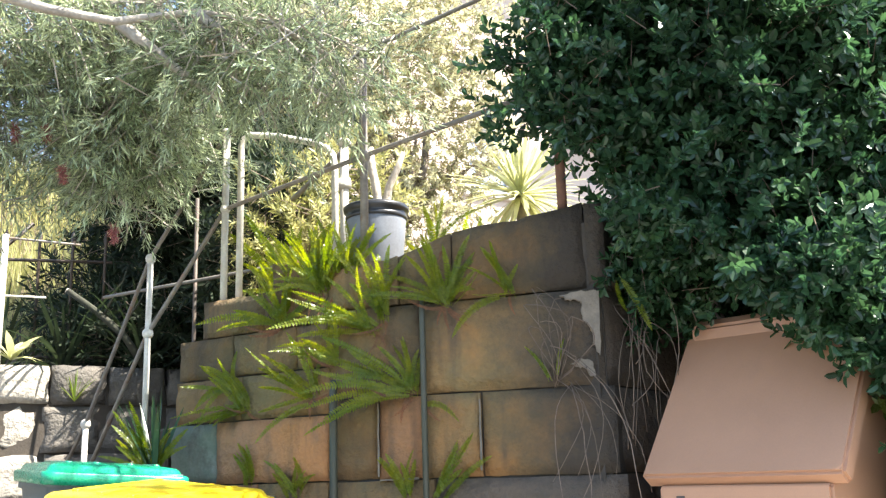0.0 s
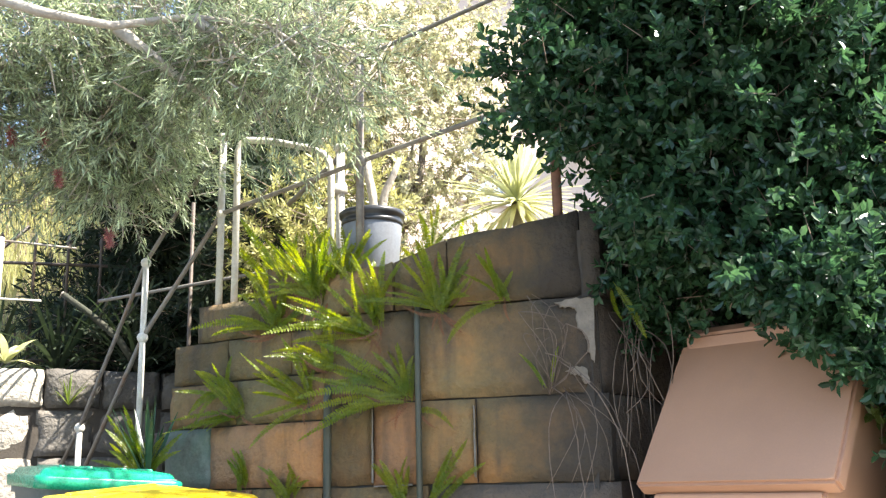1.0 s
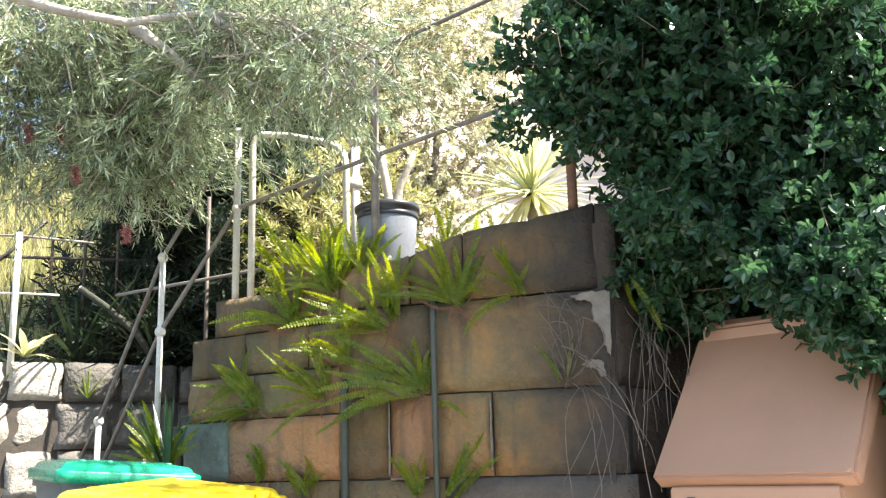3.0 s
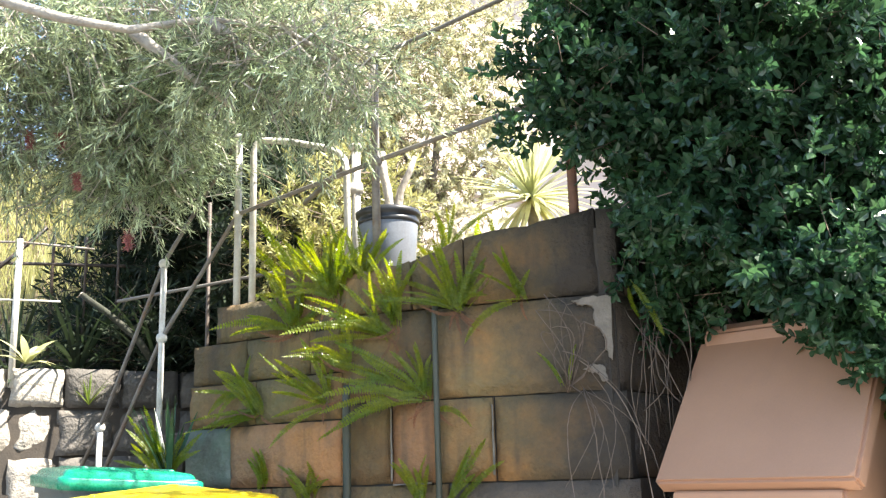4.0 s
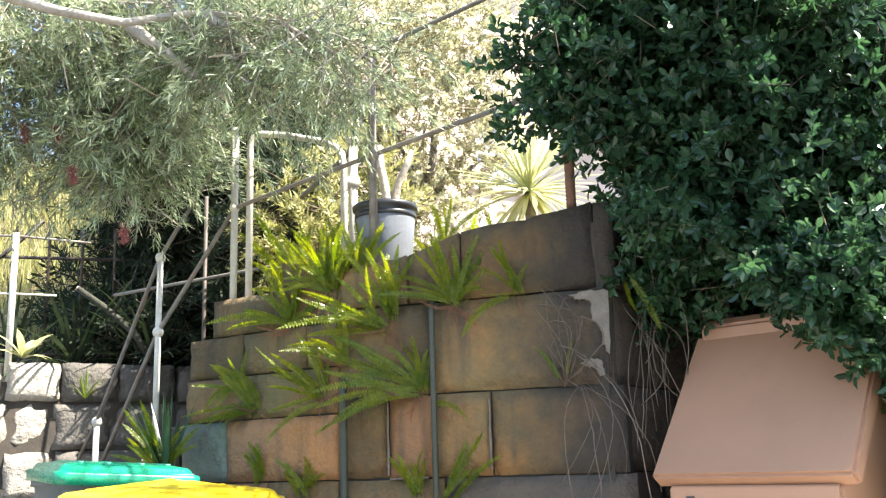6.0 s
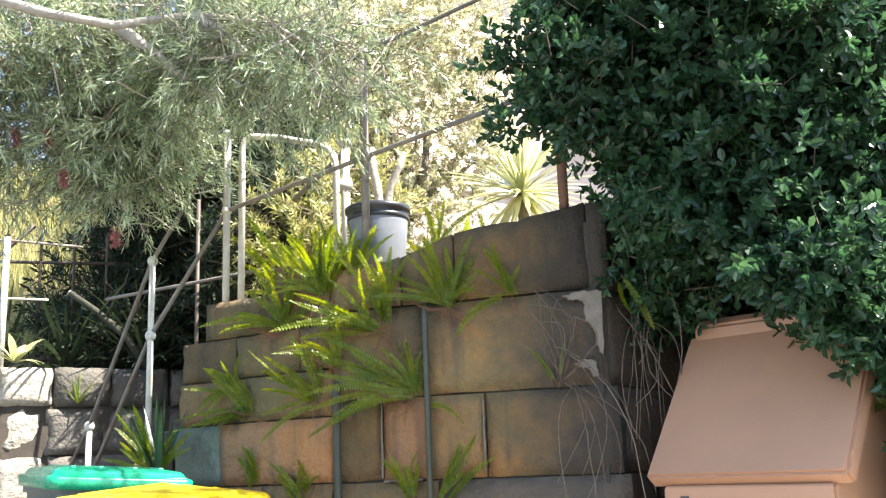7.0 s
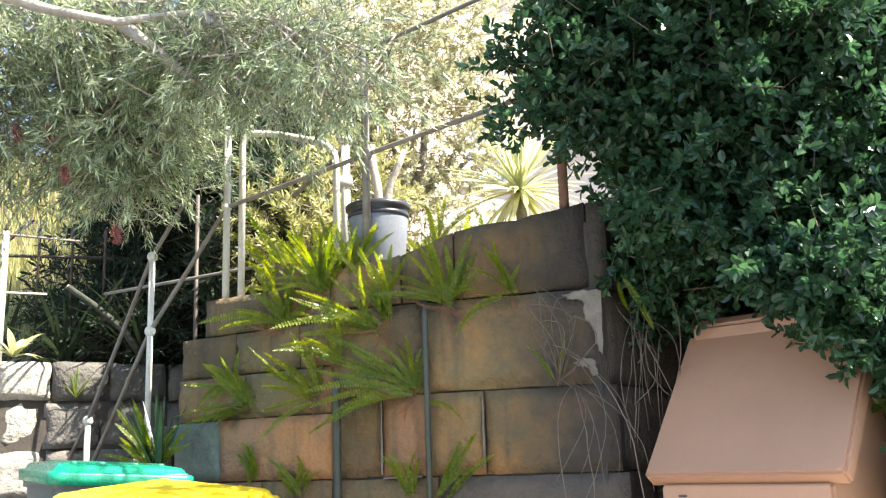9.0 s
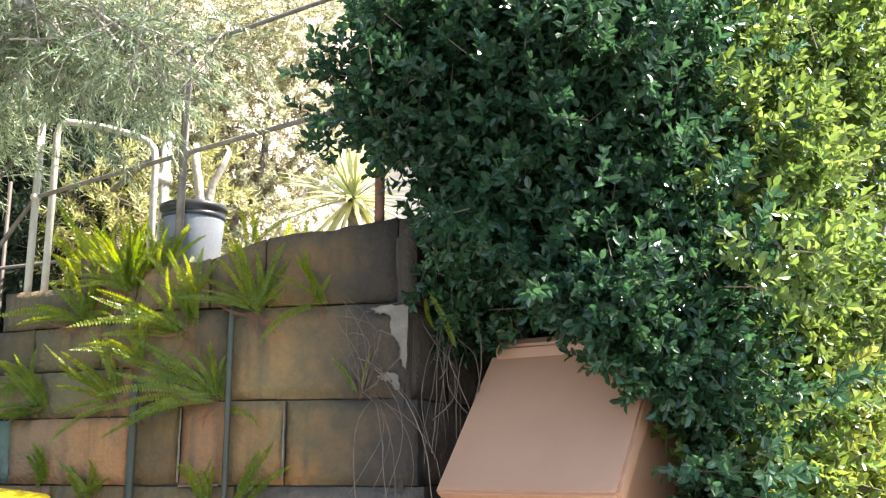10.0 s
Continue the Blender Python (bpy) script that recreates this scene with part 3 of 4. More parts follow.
wheelie_bin((-1.585, 4.66, 0.25), 32, GREEN, "grey wheelie bin with a sunlit bright green lid", (-.06, .03))

# ---- tub on the wall ----
tub = thing("plastic_tub", (-0.315, 4.87, 2.16), "pale grey plastic tub with a dark rim on the wall top", "tub")
part("bucket", lathe([(.118, 0), (.125, .01), (.149, .30), (.150, .33), (.135, .33), (.11, .02)], 36), TUB, tub)
part("rim", lathe([(.151, .315), (.156, .318), (.157, .333), (.153, .338), (.152, .352), (.165, .356), (.167, .378), (.158, .386), (.135, .386), (.134, .32)], 36), BLACK, tub)

# ---- pale patches where old render clings to the corner ----


def ragged_patch(outline, seed, ragged=.012, proud=.013):
    """A thin scab of render on the front wall; outline: x and height at its corners."""
    rng = random.Random(seed)
    rim = []
    for (x0, z0), (x1, z1) in zip(outline, outline[1:] + outline[:1]):
        for k in range(5):
            f = k / 5
            rim.append((x0 + (x1 - x0) * f + rng.uniform(-ragged, ragged), z0 + (z1 - z0) * f + rng.uniform(-ragged, ragged)))
    bm = bmesh.new()
    lo = [bm.verts.new((x, front_line(x) + .012, z)) for x, z in rim]
    hi = [bm.verts.new((x, front_line(x) - proud + rng.uniform(-.001, .001), z)) for x, z in rim]
    n = len(rim)
    for k in range(n):
        bm.faces.new((lo[k], lo[(k + 1) % n], hi[(k + 1) % n], hi[k]))
    bmesh.ops.triangulate(bm, faces=[bm.faces.new(hi)])
    bmesh.ops.recalc_face_normals(bm, faces=bm.faces[:])
    part("render_patch", bm, LIME, wall_front, "pale flaking render")


ragged_patch([(.53, 1.972), (.56, 1.955), (.615, 1.945), (.622, 1.86), (.652, 1.83), (.658, 1.75), (.685, 1.70), (.692, 1.985), (.60, 1.985)], 1, .005)
for x, z0, z1, w in ((-.305, 1.215, 1.545, .0032), (.160, 1.23, 1.54, .0036), (-.10, 1.60, 1.78, .003)):
    ragged_patch([(x - w, z0), (x + w, z0), (x + w, z1), (x - w, z1)], int(z1 * 100), .003, .002)
ragged_patch([(-.30, 1.195), (-.12, 1.20), (-.12, 1.207), (-.30, 1.204)], 9, .003, .003)
ragged_patch([(.560, 1.668), (.595, 1.692), (.648, 1.678), (.658, 1.612), (.634, 1.615), (.624, 1.650), (.595, 1.652)], 3, .004)

# ---- iron fence and white post above the rear wall ----
fence = thing("iron_fence", (-2.9, 6.75, 1.9), "rusty dark iron fence with pointed finials above the rear wall", "fence")
for k in range(7):
    x = -.75 + k * .21
    part("picket", tube([(x, x * .3, -.1), (x, x * .3, .98), (x, x * .3, 1.03), (x, x * .3, 1.09)], [.011, .011, .02, .002], 8), IRON, fence)
for z in (.18, .86):
    part("fence_rail", tube([(-.9, -.27, z), (.75, .225, z)], .012, 8), IRON, fence)
part("brace", tube([(-.35, -.13, .70), (.05, .0, 1.12)], .014, 8), IRON, fence)
white_post = thing("white_post", (-2.80, 6.22, 1.95), "slim white-painted fence post with two thin rails", "post")
part("pole", tube([(0, 0, -.1), (0, 0, .86)], .021, 10), PAINT, white_post)
part("top_rail", tube([(-.5, -.1, .84), (0, 0, .84), (.45, .1, .80)], .008, 8), PIPE, white_post)
part("mid_rail", tube([(-.5, -.1, .46), (0, 0, .46), (.26, .06, .45)], .007, 8), PAINT, white_post)

# ---- hedge ----
R = np.random.default_rng(7)
hedge = thing("hedge_tree", (1.9, 4.35, 0.13), "dense dark-green broad-leaved hedge tree overhanging the stone wall", "tree")
HEDGE = [(.82, 4.12, 3.02, .42, .30, .46), (.52, 4.06, 2.84, .25, .22, .25), (1.06, 4.20, 2.45, .34, .34, .36), (1.40, 4.08, 3.0, .60, .50, .60),
         (1.35, 4.20, 2.31, .45, .42, .38), (1.80, 4.12, 2.62, .50, .42, .60), (1.85, 4.02, 1.95, .38, .45, .42), (.90, 4.12, 2.72, .24, .24, .20),
         (1.45, 4.15, 3.25, .7, .36, .40), (.95, 4.10, 3.25, .40, .30, .30), (1.3, 4.70, 2.25, .45, .4, .42), (1.9, 4.75, 2.3, .6, .4, .5),
         (1.10, 4.5, 2.02, .28, .3, .22), (1.46, 3.86, 1.94, .24, .26, .20), (1.78, 3.76, 1.72, .22, .22, .26), (1.28, 3.98, 2.12, .2, .22, .18), (.98, 4.2, 2.17, .2, .25, .15),
         (1.54, 3.66, 1.93, .18, .16, .17), (1.70, 3.60, 1.74, .17, .16, .18), (1.90, 3.68, 1.50, .20, .20, .26), (1.84, 3.60, 1.22, .19, .18, .24)]
# the last lobe is added in the sun's path to shade the sloping slab
LIGHT = [(2.20, 4.14, 2.45, .42, .44, .8), (2.12, 3.92, 1.45, .40, .40, .55), (2.50, 4.35, 2.1, .45, .60, 1.0), (2.15, 4.25, 3.15, .5, .45, .55), (2.6, 4.5, 3.35, .6, .5, .55),
         (2.95, 4.6, 3.3, .5, .5, .6), (3.15, 4.8, 2.5, .5, .5, 1.0), (2.72, 4.75, 2.7, .45, .5, .8), (2.9, 4.9, 1.8, .5, .5, .8), (2.05, 3.92, .75, .42, .40, .5), (2.5, 4.3, .9, .45, .5, .7), (1.95, 3.33, 2.08, .22, .15, .28)]
pl, out = in_lobes(HEDGE, 10400, R, 0.42, 13, .105)
pair, ax = sprays(pl, out, R, 8, 0.085, 0.054, 0.031, "broad", open_angle=1.0, jitter=0.5, lean=(0, -.25, .25))
inner = [(*l[:3], l[3] * .82, l[4] * .82, l[5] * .82) for l in HEDGE]
pi, oi = in_lobes(inner, 5200, R, 0.7, 4, .08)
fill = sprays(pi, oi, R, 8, 0.09, 0.056, 0.032, "broad", open_angle=1.0, jitter=0.7)[0]
# low sprays that hang over the sloping slab
OVERHANG = [(1.26, 3.74, 1.95, .12, .10, .12), (1.37, 3.62, 1.86, .14, .10, .14), (1.47, 3.56, 1.76, .14, .10, .14), (1.56, 3.52, 1.67, .13, .10, .13), (1.54, 3.62, 1.88, .16, .12, .16), (1.67, 3.54, 1.62, .13, .12, .16)]
ph, oh = in_lobes(OVERHANG, 420, R, 0.8)
low = sprays(ph, oh, R, 8, 0.08, 0.052, 0.030, "broad", open_angle=1.0, jitter=0.5, droop=.5)[0]
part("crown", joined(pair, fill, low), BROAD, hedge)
front = pl[(out[:, 1] < -.35) & (R.random(len(pl)) < .046)]
lone = unit(np.array([.05, -.75, .55]) + R.normal(size=(len(front), 3)) * .32)
reach = R.uniform(.05, .36, (len(front), 1))
spray, la = sprays(front + lone * reach, lone, R, 18, 0.18, 0.060, 0.034, "broad", open_angle=1.15, jitter=.1)
part("young_shoot", joined(spray, twigs(front + lone * reach, la, .32, .003)), BROAD, hedge, "fresh leafy shoots standing out of the hedge")
part("twig", twigs(pl[::3], ax[::3], 0.09, 0.0028), TWIG, hedge)
for k, (bx, by, tx, ty, tz) in enumerate(((1.9, 4.35, 1.3, 4.3, 3.0), (2.0, 4.4, 1.9, 4.2, 3.2), (2.2, 4.35, 2.5, 4.1, 3.0), (1.8, 4.4, .9, 4.35, 2.75), (2.3, 4.4, 3.0, 4.1, 2.6))):
    part("stem", tube(bent((bx - 1.9, by - 4.35, 0), (tx - 1.9, ty - 4.35, tz - .13), -.12, 8, .03, random.Random(k)), [.035 - .0035 * i for i in range(9)], 8), BARK, hedge)
hedge_parts = [c for c in hedge.children if c.name.split(".")[0] in ("crown", "twig", "young_shoot")]
for c in hedge_parts:
    c.matrix_parent_inverse = hedge.matrix_basis.inverted()

# right end of the hedge, its sunlit look painted into lighter leaves
light_hedge = thing("sunlit_hedge_tree", (2.35, 4.4, 0.13), "right end of the broad-leaved hedge with upright shoots, sunlight put into its lighter green", "tree")
li = light_hedge.matrix_basis.inverted()
pl, out = in_lobes(LIGHT, 11000, R, 0.5, 10, .11)
pair, ax = sprays(pl, out, R, 8, 0.09, 0.056, 0.033, "broad", open_angle=0.95, jitter=0.5, lean=(.1, -.2, .4))
part("crown", pair, SUNLIT_BROAD, light_hedge).matrix_parent_inverse = li
part("twig", twigs(pl[::3], ax[::3], 0.10, 0.003), TWIG, light_hedge).matrix_parent_inverse = li
for k, (tx, ty, tz) in enumerate(((2.2, 4.2, 3.0), (2.6, 4.5, 3.1), (2.4, 4.2, 2.2))):
    part("stem", tube(bent((0, 0, 0), (tx - 2.35, ty - 4.4, tz - .13), -.1, 8, .03, random.Random(20 + k)), [.03 - .003 * i for i in range(9)], 8), BARK, light_hedge)

# ---- bottlebrush ----
brush = thing("bottlebrush_tree", (-3.3, 4.7, 0.13), "spreading bottlebrush tree with narrow grey-green leaves and red flowers", "tree")
inv = brush.matrix_basis.inverted()
part("trunk", tube([(-3.3, 4.7, .0), (-3.22, 4.68, .9), (-3.25, 4.6, 1.9), (-3.05, 4.5, 2.9), (-2.7, 4.35, 3.4)], [.13, .11, .10, .085, .06], 12), BARK, brush).matrix_parent_inverse = inv
BOUGHS = [[(-2.75, 4.10, 3.44), (-2.3, 4.0, 3.42), (-1.93, 3.95, 3.315), (-1.65, 3.95, 3.22), (-1.38, 4.0, 3.18), (-1.1, 4.25, 3.34), (-.75, 4.3, 3.3), (-.45, 4.35, 3.12)],
         [(-1.44, 4.22, 3.28), (-1.2, 4.35, 3.1), (-1.0, 4.4, 2.95)], [(-2.3, 4.25, 3.44), (-2.1, 4.7, 3.25), (-1.85, 4.9, 2.95), (-1.6, 4.9, 2.6)], [(-1.1, 4.25, 3.34), (-.8, 4.4, 3.12), (-.55, 4.4, 3.05)],
         [(-2.7, 4.35, 3.4), (-2.3, 4.6, 3.9), (-1.5, 4.6, 4.1), (-.5, 4.3, 3.95), (.1, 4.1, 3.8), (.7, 3.5, 3.8)]]
for L in BOUGHS:
    part("limb", tube(L, [.032 - .022 * i / (len(L) - 1) for i in range(len(L))], 8), PALE_BARK, brush).matrix_parent_inverse = inv
# lobes centred above z 3.7 are unseen canopy, added to shade bins and foliage
BRUSH = [(-1.78, 4.95, 3.14, .54, .45, .40), (-1.60, 4.95, 3.09, .34, .40, .40), (-1.0, 4.4, 3.20, .40, .36, .26), (-.68, 4.42, 3.20, .40, .36, .27), (-.42, 4.38, 3.12, .26, .25, .24), (-1.67, 4.95, 2.80, .29, .30, .25),
         (-1.58, 4.9, 2.58, .12, .16, .17), (-2.34, 4.9, 3.06, .39, .4, .29), (-1.5, 4.5, 3.45, .7, .4, .25), (-2.3, 4.5, 3.4, .6, .5, .3), (.05, 4.0, 3.78, .38, .24, .16), (.70, 3.45, 3.80, .38, .28, .16), (-.72, 4.02, 3.76, .28, .24, .20), (-1.2, 4.75, 3.90, .50, .40, .22), (-1.8, 4.85, 3.92, .45, .40, .22)]
pl, out = in_lobes(BRUSH, 2900, R, 0.8, 6, .13)
pair, ax = sprays(pl, out, R, 30, 0.25, 0.066, 0.0080, "narrow", droop=0.5, open_angle=0.72, jitter=0.6)
part("crown", pair, NARROW, brush).matrix_parent_inverse = inv
part("twig", twigs(pl[::2], ax[::2], 0.24, 0.0042), PALE_BARK, brush).matrix_parent_inverse = inv


def bottlebrush_flower(place, axis):
    a = np.array(axis, float)
    n = 240
    base = np.array(place) + np.outer(R.random(n) * .08, unit(a[None])[0])
    radial = unit(R.normal(size=(n, 3)))
    return leaves(base, radial + a * .3, R.normal(size=(n, 3)), R.uniform(.025, .045, n), np.full(n, .003), "narrow")


for fp in ((-2.04, 4.56, 2.92), (-1.89, 4.56, 2.92), (-1.80, 4.56, 2.71), (-1.56, 4.62, 2.42)):
    part("flower", bottlebrush_flower(fp, (.2, -.2, -.9)), RED, brush, "red bottlebrush flower").matrix_parent_inverse = inv

# ---- background trees ----


def leafy(name, foot, lobes, count, per, size, wid, mat, label, category="tree", trunk=0.09, shell=.7, droop=0.0, kind=""):
    t = thing(name, foot, label, category, kind=kind)
    iv = t.matrix_basis.inverted()
    p, o = in_lobes(lobes, count, R, shell)
    pr, a = sprays(p, o, R, per, size * 2.0, size, wid, "narrow", droop=droop, open_angle=1.0, jitter=.7)
    part("crown", pr, mat, t).matrix_parent_inverse = iv
    part("twig", twigs(p[::2], a[::2], size * 3, .004), TWIG, t).matrix_parent_inverse = iv
    top = max(lobes, key=lambda l: l[2])
    if trunk:
        part("trunk", tube(bent((0, 0, -.1), (top[0] - foot[0], top[1] - foot[1], top[2] - foot[2]), -.1, 6, .05, random.Random(4)), [trunk * (1 - .12 * i) for i in range(7)], 10), BARK, t)
        for l in lobes:
            part("limb", tube(bent((0, 0, (top[2] - foot[2]) * .35), (l[0] - foot[0], l[1] - foot[1], l[2] - foot[2]), -.1, 4, .05, random.Random(5)), [trunk * .5, trunk * .4, trunk * .3, trunk * .2, trunk * .1], 6), BARK, t)
    return t


leafy("pale_tree", (-.3, 8.6, 2.4), [(-.2, 8.6, 4.3, .9, .7, .9), (-1.0, 8.5, 4.2, .7, .7, .8), (.2, 8.7, 5.2, .8, .7, .8), (-.7, 8.6, 5.3, .9, .7, .8), (-.3, 8.6, 3.3, .8, .6, .6), (.35, 8.7, 4.0, .35, .5, .6), (-1.6, 8.8, 5.0, .8, .8, .9)],
      3200, 18, .055, .022, PALE, "tall pale sunlit tree with fine yellowish leaves behind the terrace")
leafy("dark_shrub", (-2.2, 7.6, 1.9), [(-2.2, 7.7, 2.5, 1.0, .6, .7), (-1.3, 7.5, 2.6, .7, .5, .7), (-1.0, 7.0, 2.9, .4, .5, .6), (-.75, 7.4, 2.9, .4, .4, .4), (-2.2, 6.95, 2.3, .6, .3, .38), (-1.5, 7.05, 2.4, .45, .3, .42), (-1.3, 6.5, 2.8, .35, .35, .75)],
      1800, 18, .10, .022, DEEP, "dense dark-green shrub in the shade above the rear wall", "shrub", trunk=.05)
# the last two lobes are added to shade the plants above the rear wall
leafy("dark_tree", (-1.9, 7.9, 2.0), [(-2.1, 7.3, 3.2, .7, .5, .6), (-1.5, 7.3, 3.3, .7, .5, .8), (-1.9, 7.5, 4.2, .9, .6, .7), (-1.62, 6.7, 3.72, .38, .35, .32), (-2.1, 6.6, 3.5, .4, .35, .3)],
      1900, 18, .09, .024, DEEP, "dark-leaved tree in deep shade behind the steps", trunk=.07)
leafy("yellow_shrub", (2.15, 3.75, .14), [(2.15, 3.75, 1.0, .32, .28, .45), (2.45, 3.9, 1.3, .3, .3, .5), (2.3, 3.9, .6, .5, .35, .4)], 700, 14, .055, .03, YOUNG, "yellow-green young shrub in front of the hedge", "shrub", trunk=.02)
leafy("far_tree", (-4.5, 12.5, 2.6), [(-3.6, 12.5, 5.6, 1.1, 1.0, 1.2), (-2.6, 12.6, 5.6, 1.3, 1.0, 1.5), (-1.8, 12.8, 6.8, 1.4, 1.2, 1.5), (-3.2, 12.5, 4.4, 1.2, .9, .8), (-.2, 13.2, 7.6, 1.6, 1.2, 1.8)],
      2200, 16, .10, .035, PALE, "broad sunlit garden tree in the distance", trunk=.16)

# ---- house beyond the terrace ----
house = thing("house", pose(-1.2, 9.6, 2.3, 0, 0, 30), "cream rendered house with white window and brown eaves", "house")


def wall_with_hole(w, h, th, x0, x1, z0, z1):
    bm = bmesh.new()
    for lo, hi in (((0, 0, -.5), (x0, th, h)), ((x1, 0, -.5), (w, th, h)), ((x0, 0, -.5), (x1, th, z0)), ((x0, 0, z1), (x1, th, h))):
        b2 = box(lo, hi)
        me = bpy.data.meshes.new("tmp")
        b2.to_mesh(me)
        b2.free()
        bm.from_mesh(me)
        bpy.data.meshes.remove(me)
    return bm


part("wall", wall_with_hole(9, 5.0, .25, 1.75, 2.35, 1.95, 2.75), CREAM, house)
part("side_wall", box((0, .25, -.5), (.25, 6, 5.0)), CREAM, house)
part("floor_slab", box((.25, .25, 0), (9, 6, .1)), CREAM, house)
part("roof", box((-.5, -.5, 5.0), (9.5, 6.5, 5.2), .03), TILE, house)
part("awning", box((3.05, -.7, 2.95), (5.2, 0.0, 3.10), .01), EAVE, house)
win = part("window", box((1.75, .09, 1.95), (2.35, .115, 2.75)), GLASS, house)
for lo, hi in (((1.75, .04, 1.95), (1.80, .16, 2.75)), ((2.30, .04, 1.95), (2.35, .16, 2.75)), ((1.80, .04, 1.95), (2.30, .16, 2.0)), ((1.80, .04, 2.70), (2.30, .16, 2.75)), ((1.80, .05, 2.33), (2.30, .15, 2.37))):
    part("frame", box(lo, hi, .006), WHITE, win)
part("sill", box((1.68, -.05, 1.89), (2.42, .1, 1.948), .008), WHITE, win)

# ---- strap-leaved plant, stump, shrubs on the terrace ----


def strap_plant(name, place, count, length, width, mat, label, up=0.55, arch=0.5, seed=1, category="plant", spread_low=-.2):
    t = thing(name, place, label, category)
    rng = random.Random(seed)
    for k in range(count):
        az = rng.uniform(0, 6.283)
        el = rng.uniform(spread_low, 1.35) * up + .2
        ln = length * rng.uniform(.7, 1.1)
        bm, prev = bmesh.new(), None
        d = Vector((math.cos(az) * math.cos(el), math.sin(az) * math.cos(el), math.sin(el)))
        side = Vector((-math.sin(az), math.cos(az), 0))
        p = Vector((0, 0, 0))
        n = 6
        for i in range(n + 1):
            s = i / n
            w = width * .5 * (.55 + 1.3 * s * (1 - s) * 2) * (1 - s ** 4) + .0006
            row = [bm.verts.new(p - side * w + Vector((0, 0, .15 * w))), bm.verts.new(p), bm.verts.new(p + side * w + Vector((0, 0, .15 * w)))]
            if prev:
                bm.faces.new((prev[0], prev[1], row[1], row[0])).smooth = True
                bm.faces.new((prev[1], prev[2], row[2], row[1])).smooth = True
            prev = row
            p = p + d * (ln / n)
            d = (d + Vector((0, 0, -arch / n))).normalized()
        part("leaf", bm, mat, t)
    return t


drac = strap_plant("dracaena", (.58, 6.9, 3.16), 130, .60, .030, STRAP, "spiky yellow-green strap-leaved dracaena in full sun", up=.9, arch=.45, seed=2, spread_low=-.9)
part("stem", tube([(0, 0, -1.1), (.02, 0, -.5), (0, 0, .02)], [.05, .045, .04], 10), BARK, drac)
stump = thing("forked_stump", (-.325, 5.35, 2.1), "bleached forked bare branch behind the tub", "branch")
part("stem", tube([(.01, 0, -.1), (-.01, 0, .25), (.0, 0, .52), (-.02, .01, .68), (-.045, .01, .80), (-.05, .0, .93)], [.036, .033, .031, .026, .024, .016], 10), PALE_BARK, stump)
part("fork", tube([(.0, 0, .50), (.035, .01, .62), (.05, 0, .70), (.10, -.01, .80), (.135, -.02, .89)], [.024, .026, .021, .019, .013], 10), PALE_BARK, stump)
cut = thing("cut_branch", (-2.14, 6.5, 2.2), "mossy cut branch with a pale sawn end among dark shrubs", "branch")
part("stem", tube([(.15, .1, -.22), (.03, .02, -.02), (-.16, -.02, .15), (-.33, -.05, .275)], [.026, .024, .021, .019], 10), MOSSY, cut)
part("sawn_end", tube([(-.328, -.05, .273), (-.336, -.051, .279)], [.017, .016], 10), PALE_BARK, cut)
for k, (x, z) in enumerate(((.05, .42), (.22, .33), (.38, .24))):
    part("twig", tube(bent((-.10 + .12 * k, 0, .1 - .05 * k), (x, -.05, z), .03, 5, .012, random.Random(50 + k)), [.010, .009, .008, .006, .005, .003], 6), MOSSY, cut)

# ---- ferns ----


def frond_mesh(length, width, curve, seed, bend=0.0):
    """A sword-fern frond along x, arching in z and bending in y, with close-set leaflets on both sides."""
    rng = np.random.default_rng(seed)
    n = 36
    s = np.linspace(.10, 1, n)
    x, z = length * s * (1 - .10 * abs(curve) * s - .08 * abs(bend) * s), -curve * length * s ** 2 * .5
    y = bend * length * s ** 2 * .5 + .006 * np.sin(s * 5 + seed)
    ctr = np.stack([x, y, z], 1)
    fwd = unit(np.gradient(ctr, axis=0))
    prof = np.minimum(1, .30 + s * 2.4) * (1 - s ** 5) ** .7 * .5 * width + .003
    lat0 = unit(np.cross(np.array([0, 0, 1.]), fwd))
    sets = []
    for sg in (-1, 1):
        al = lat0 * sg + fwd * .25 + rng.normal(size=(n, 3)) * .09
        al[:, 2] += .28
        nrm = np.cross(fwd, lat0)
        sets.append(leaves(ctr, al, nrm + rng.normal(size=(n, 3)) * .22, prof * rng.uniform(.9, 1.06, n), np.full(n, length / n * .88), "fern"))
    rad = .0035
    a, b = ctr + lat0 * rad, ctr - lat0 * rad
    start = np.array([[0, rad, 0], [0, -rad, 0]])
    V = np.concatenate([start, np.stack([a, b], 1).reshape(-1, 3) + np.array([0, 0, .001])])
    F = np.array([(2 * i, 2 * i + 1, 2 * i + 3, 2 * i + 2) for i in range(n)])
    sets.append((V, F))
    v, f = joined(*sets)
    me = mesh_of(v, f, "frond")
    me.materials.append(FERN)
    return me


BENDS = (.16, .58, .95, .34)
FRONDS = {(sg, k): frond_mesh(1.0, (.098, .088, .105, .092)[k], (-.35, .2, -.6, .35)[k], 3 * k + sg + 1, sg * BENDS[k]) for sg in (-1, 1) for k in range(4)}


WITHERED = []
for key in ((1, 1), (-1, 2)):
    me = FRONDS[key].copy()
    me.materials.clear()
    me.materials.append(DEAD)
    WITHERED.append(me)


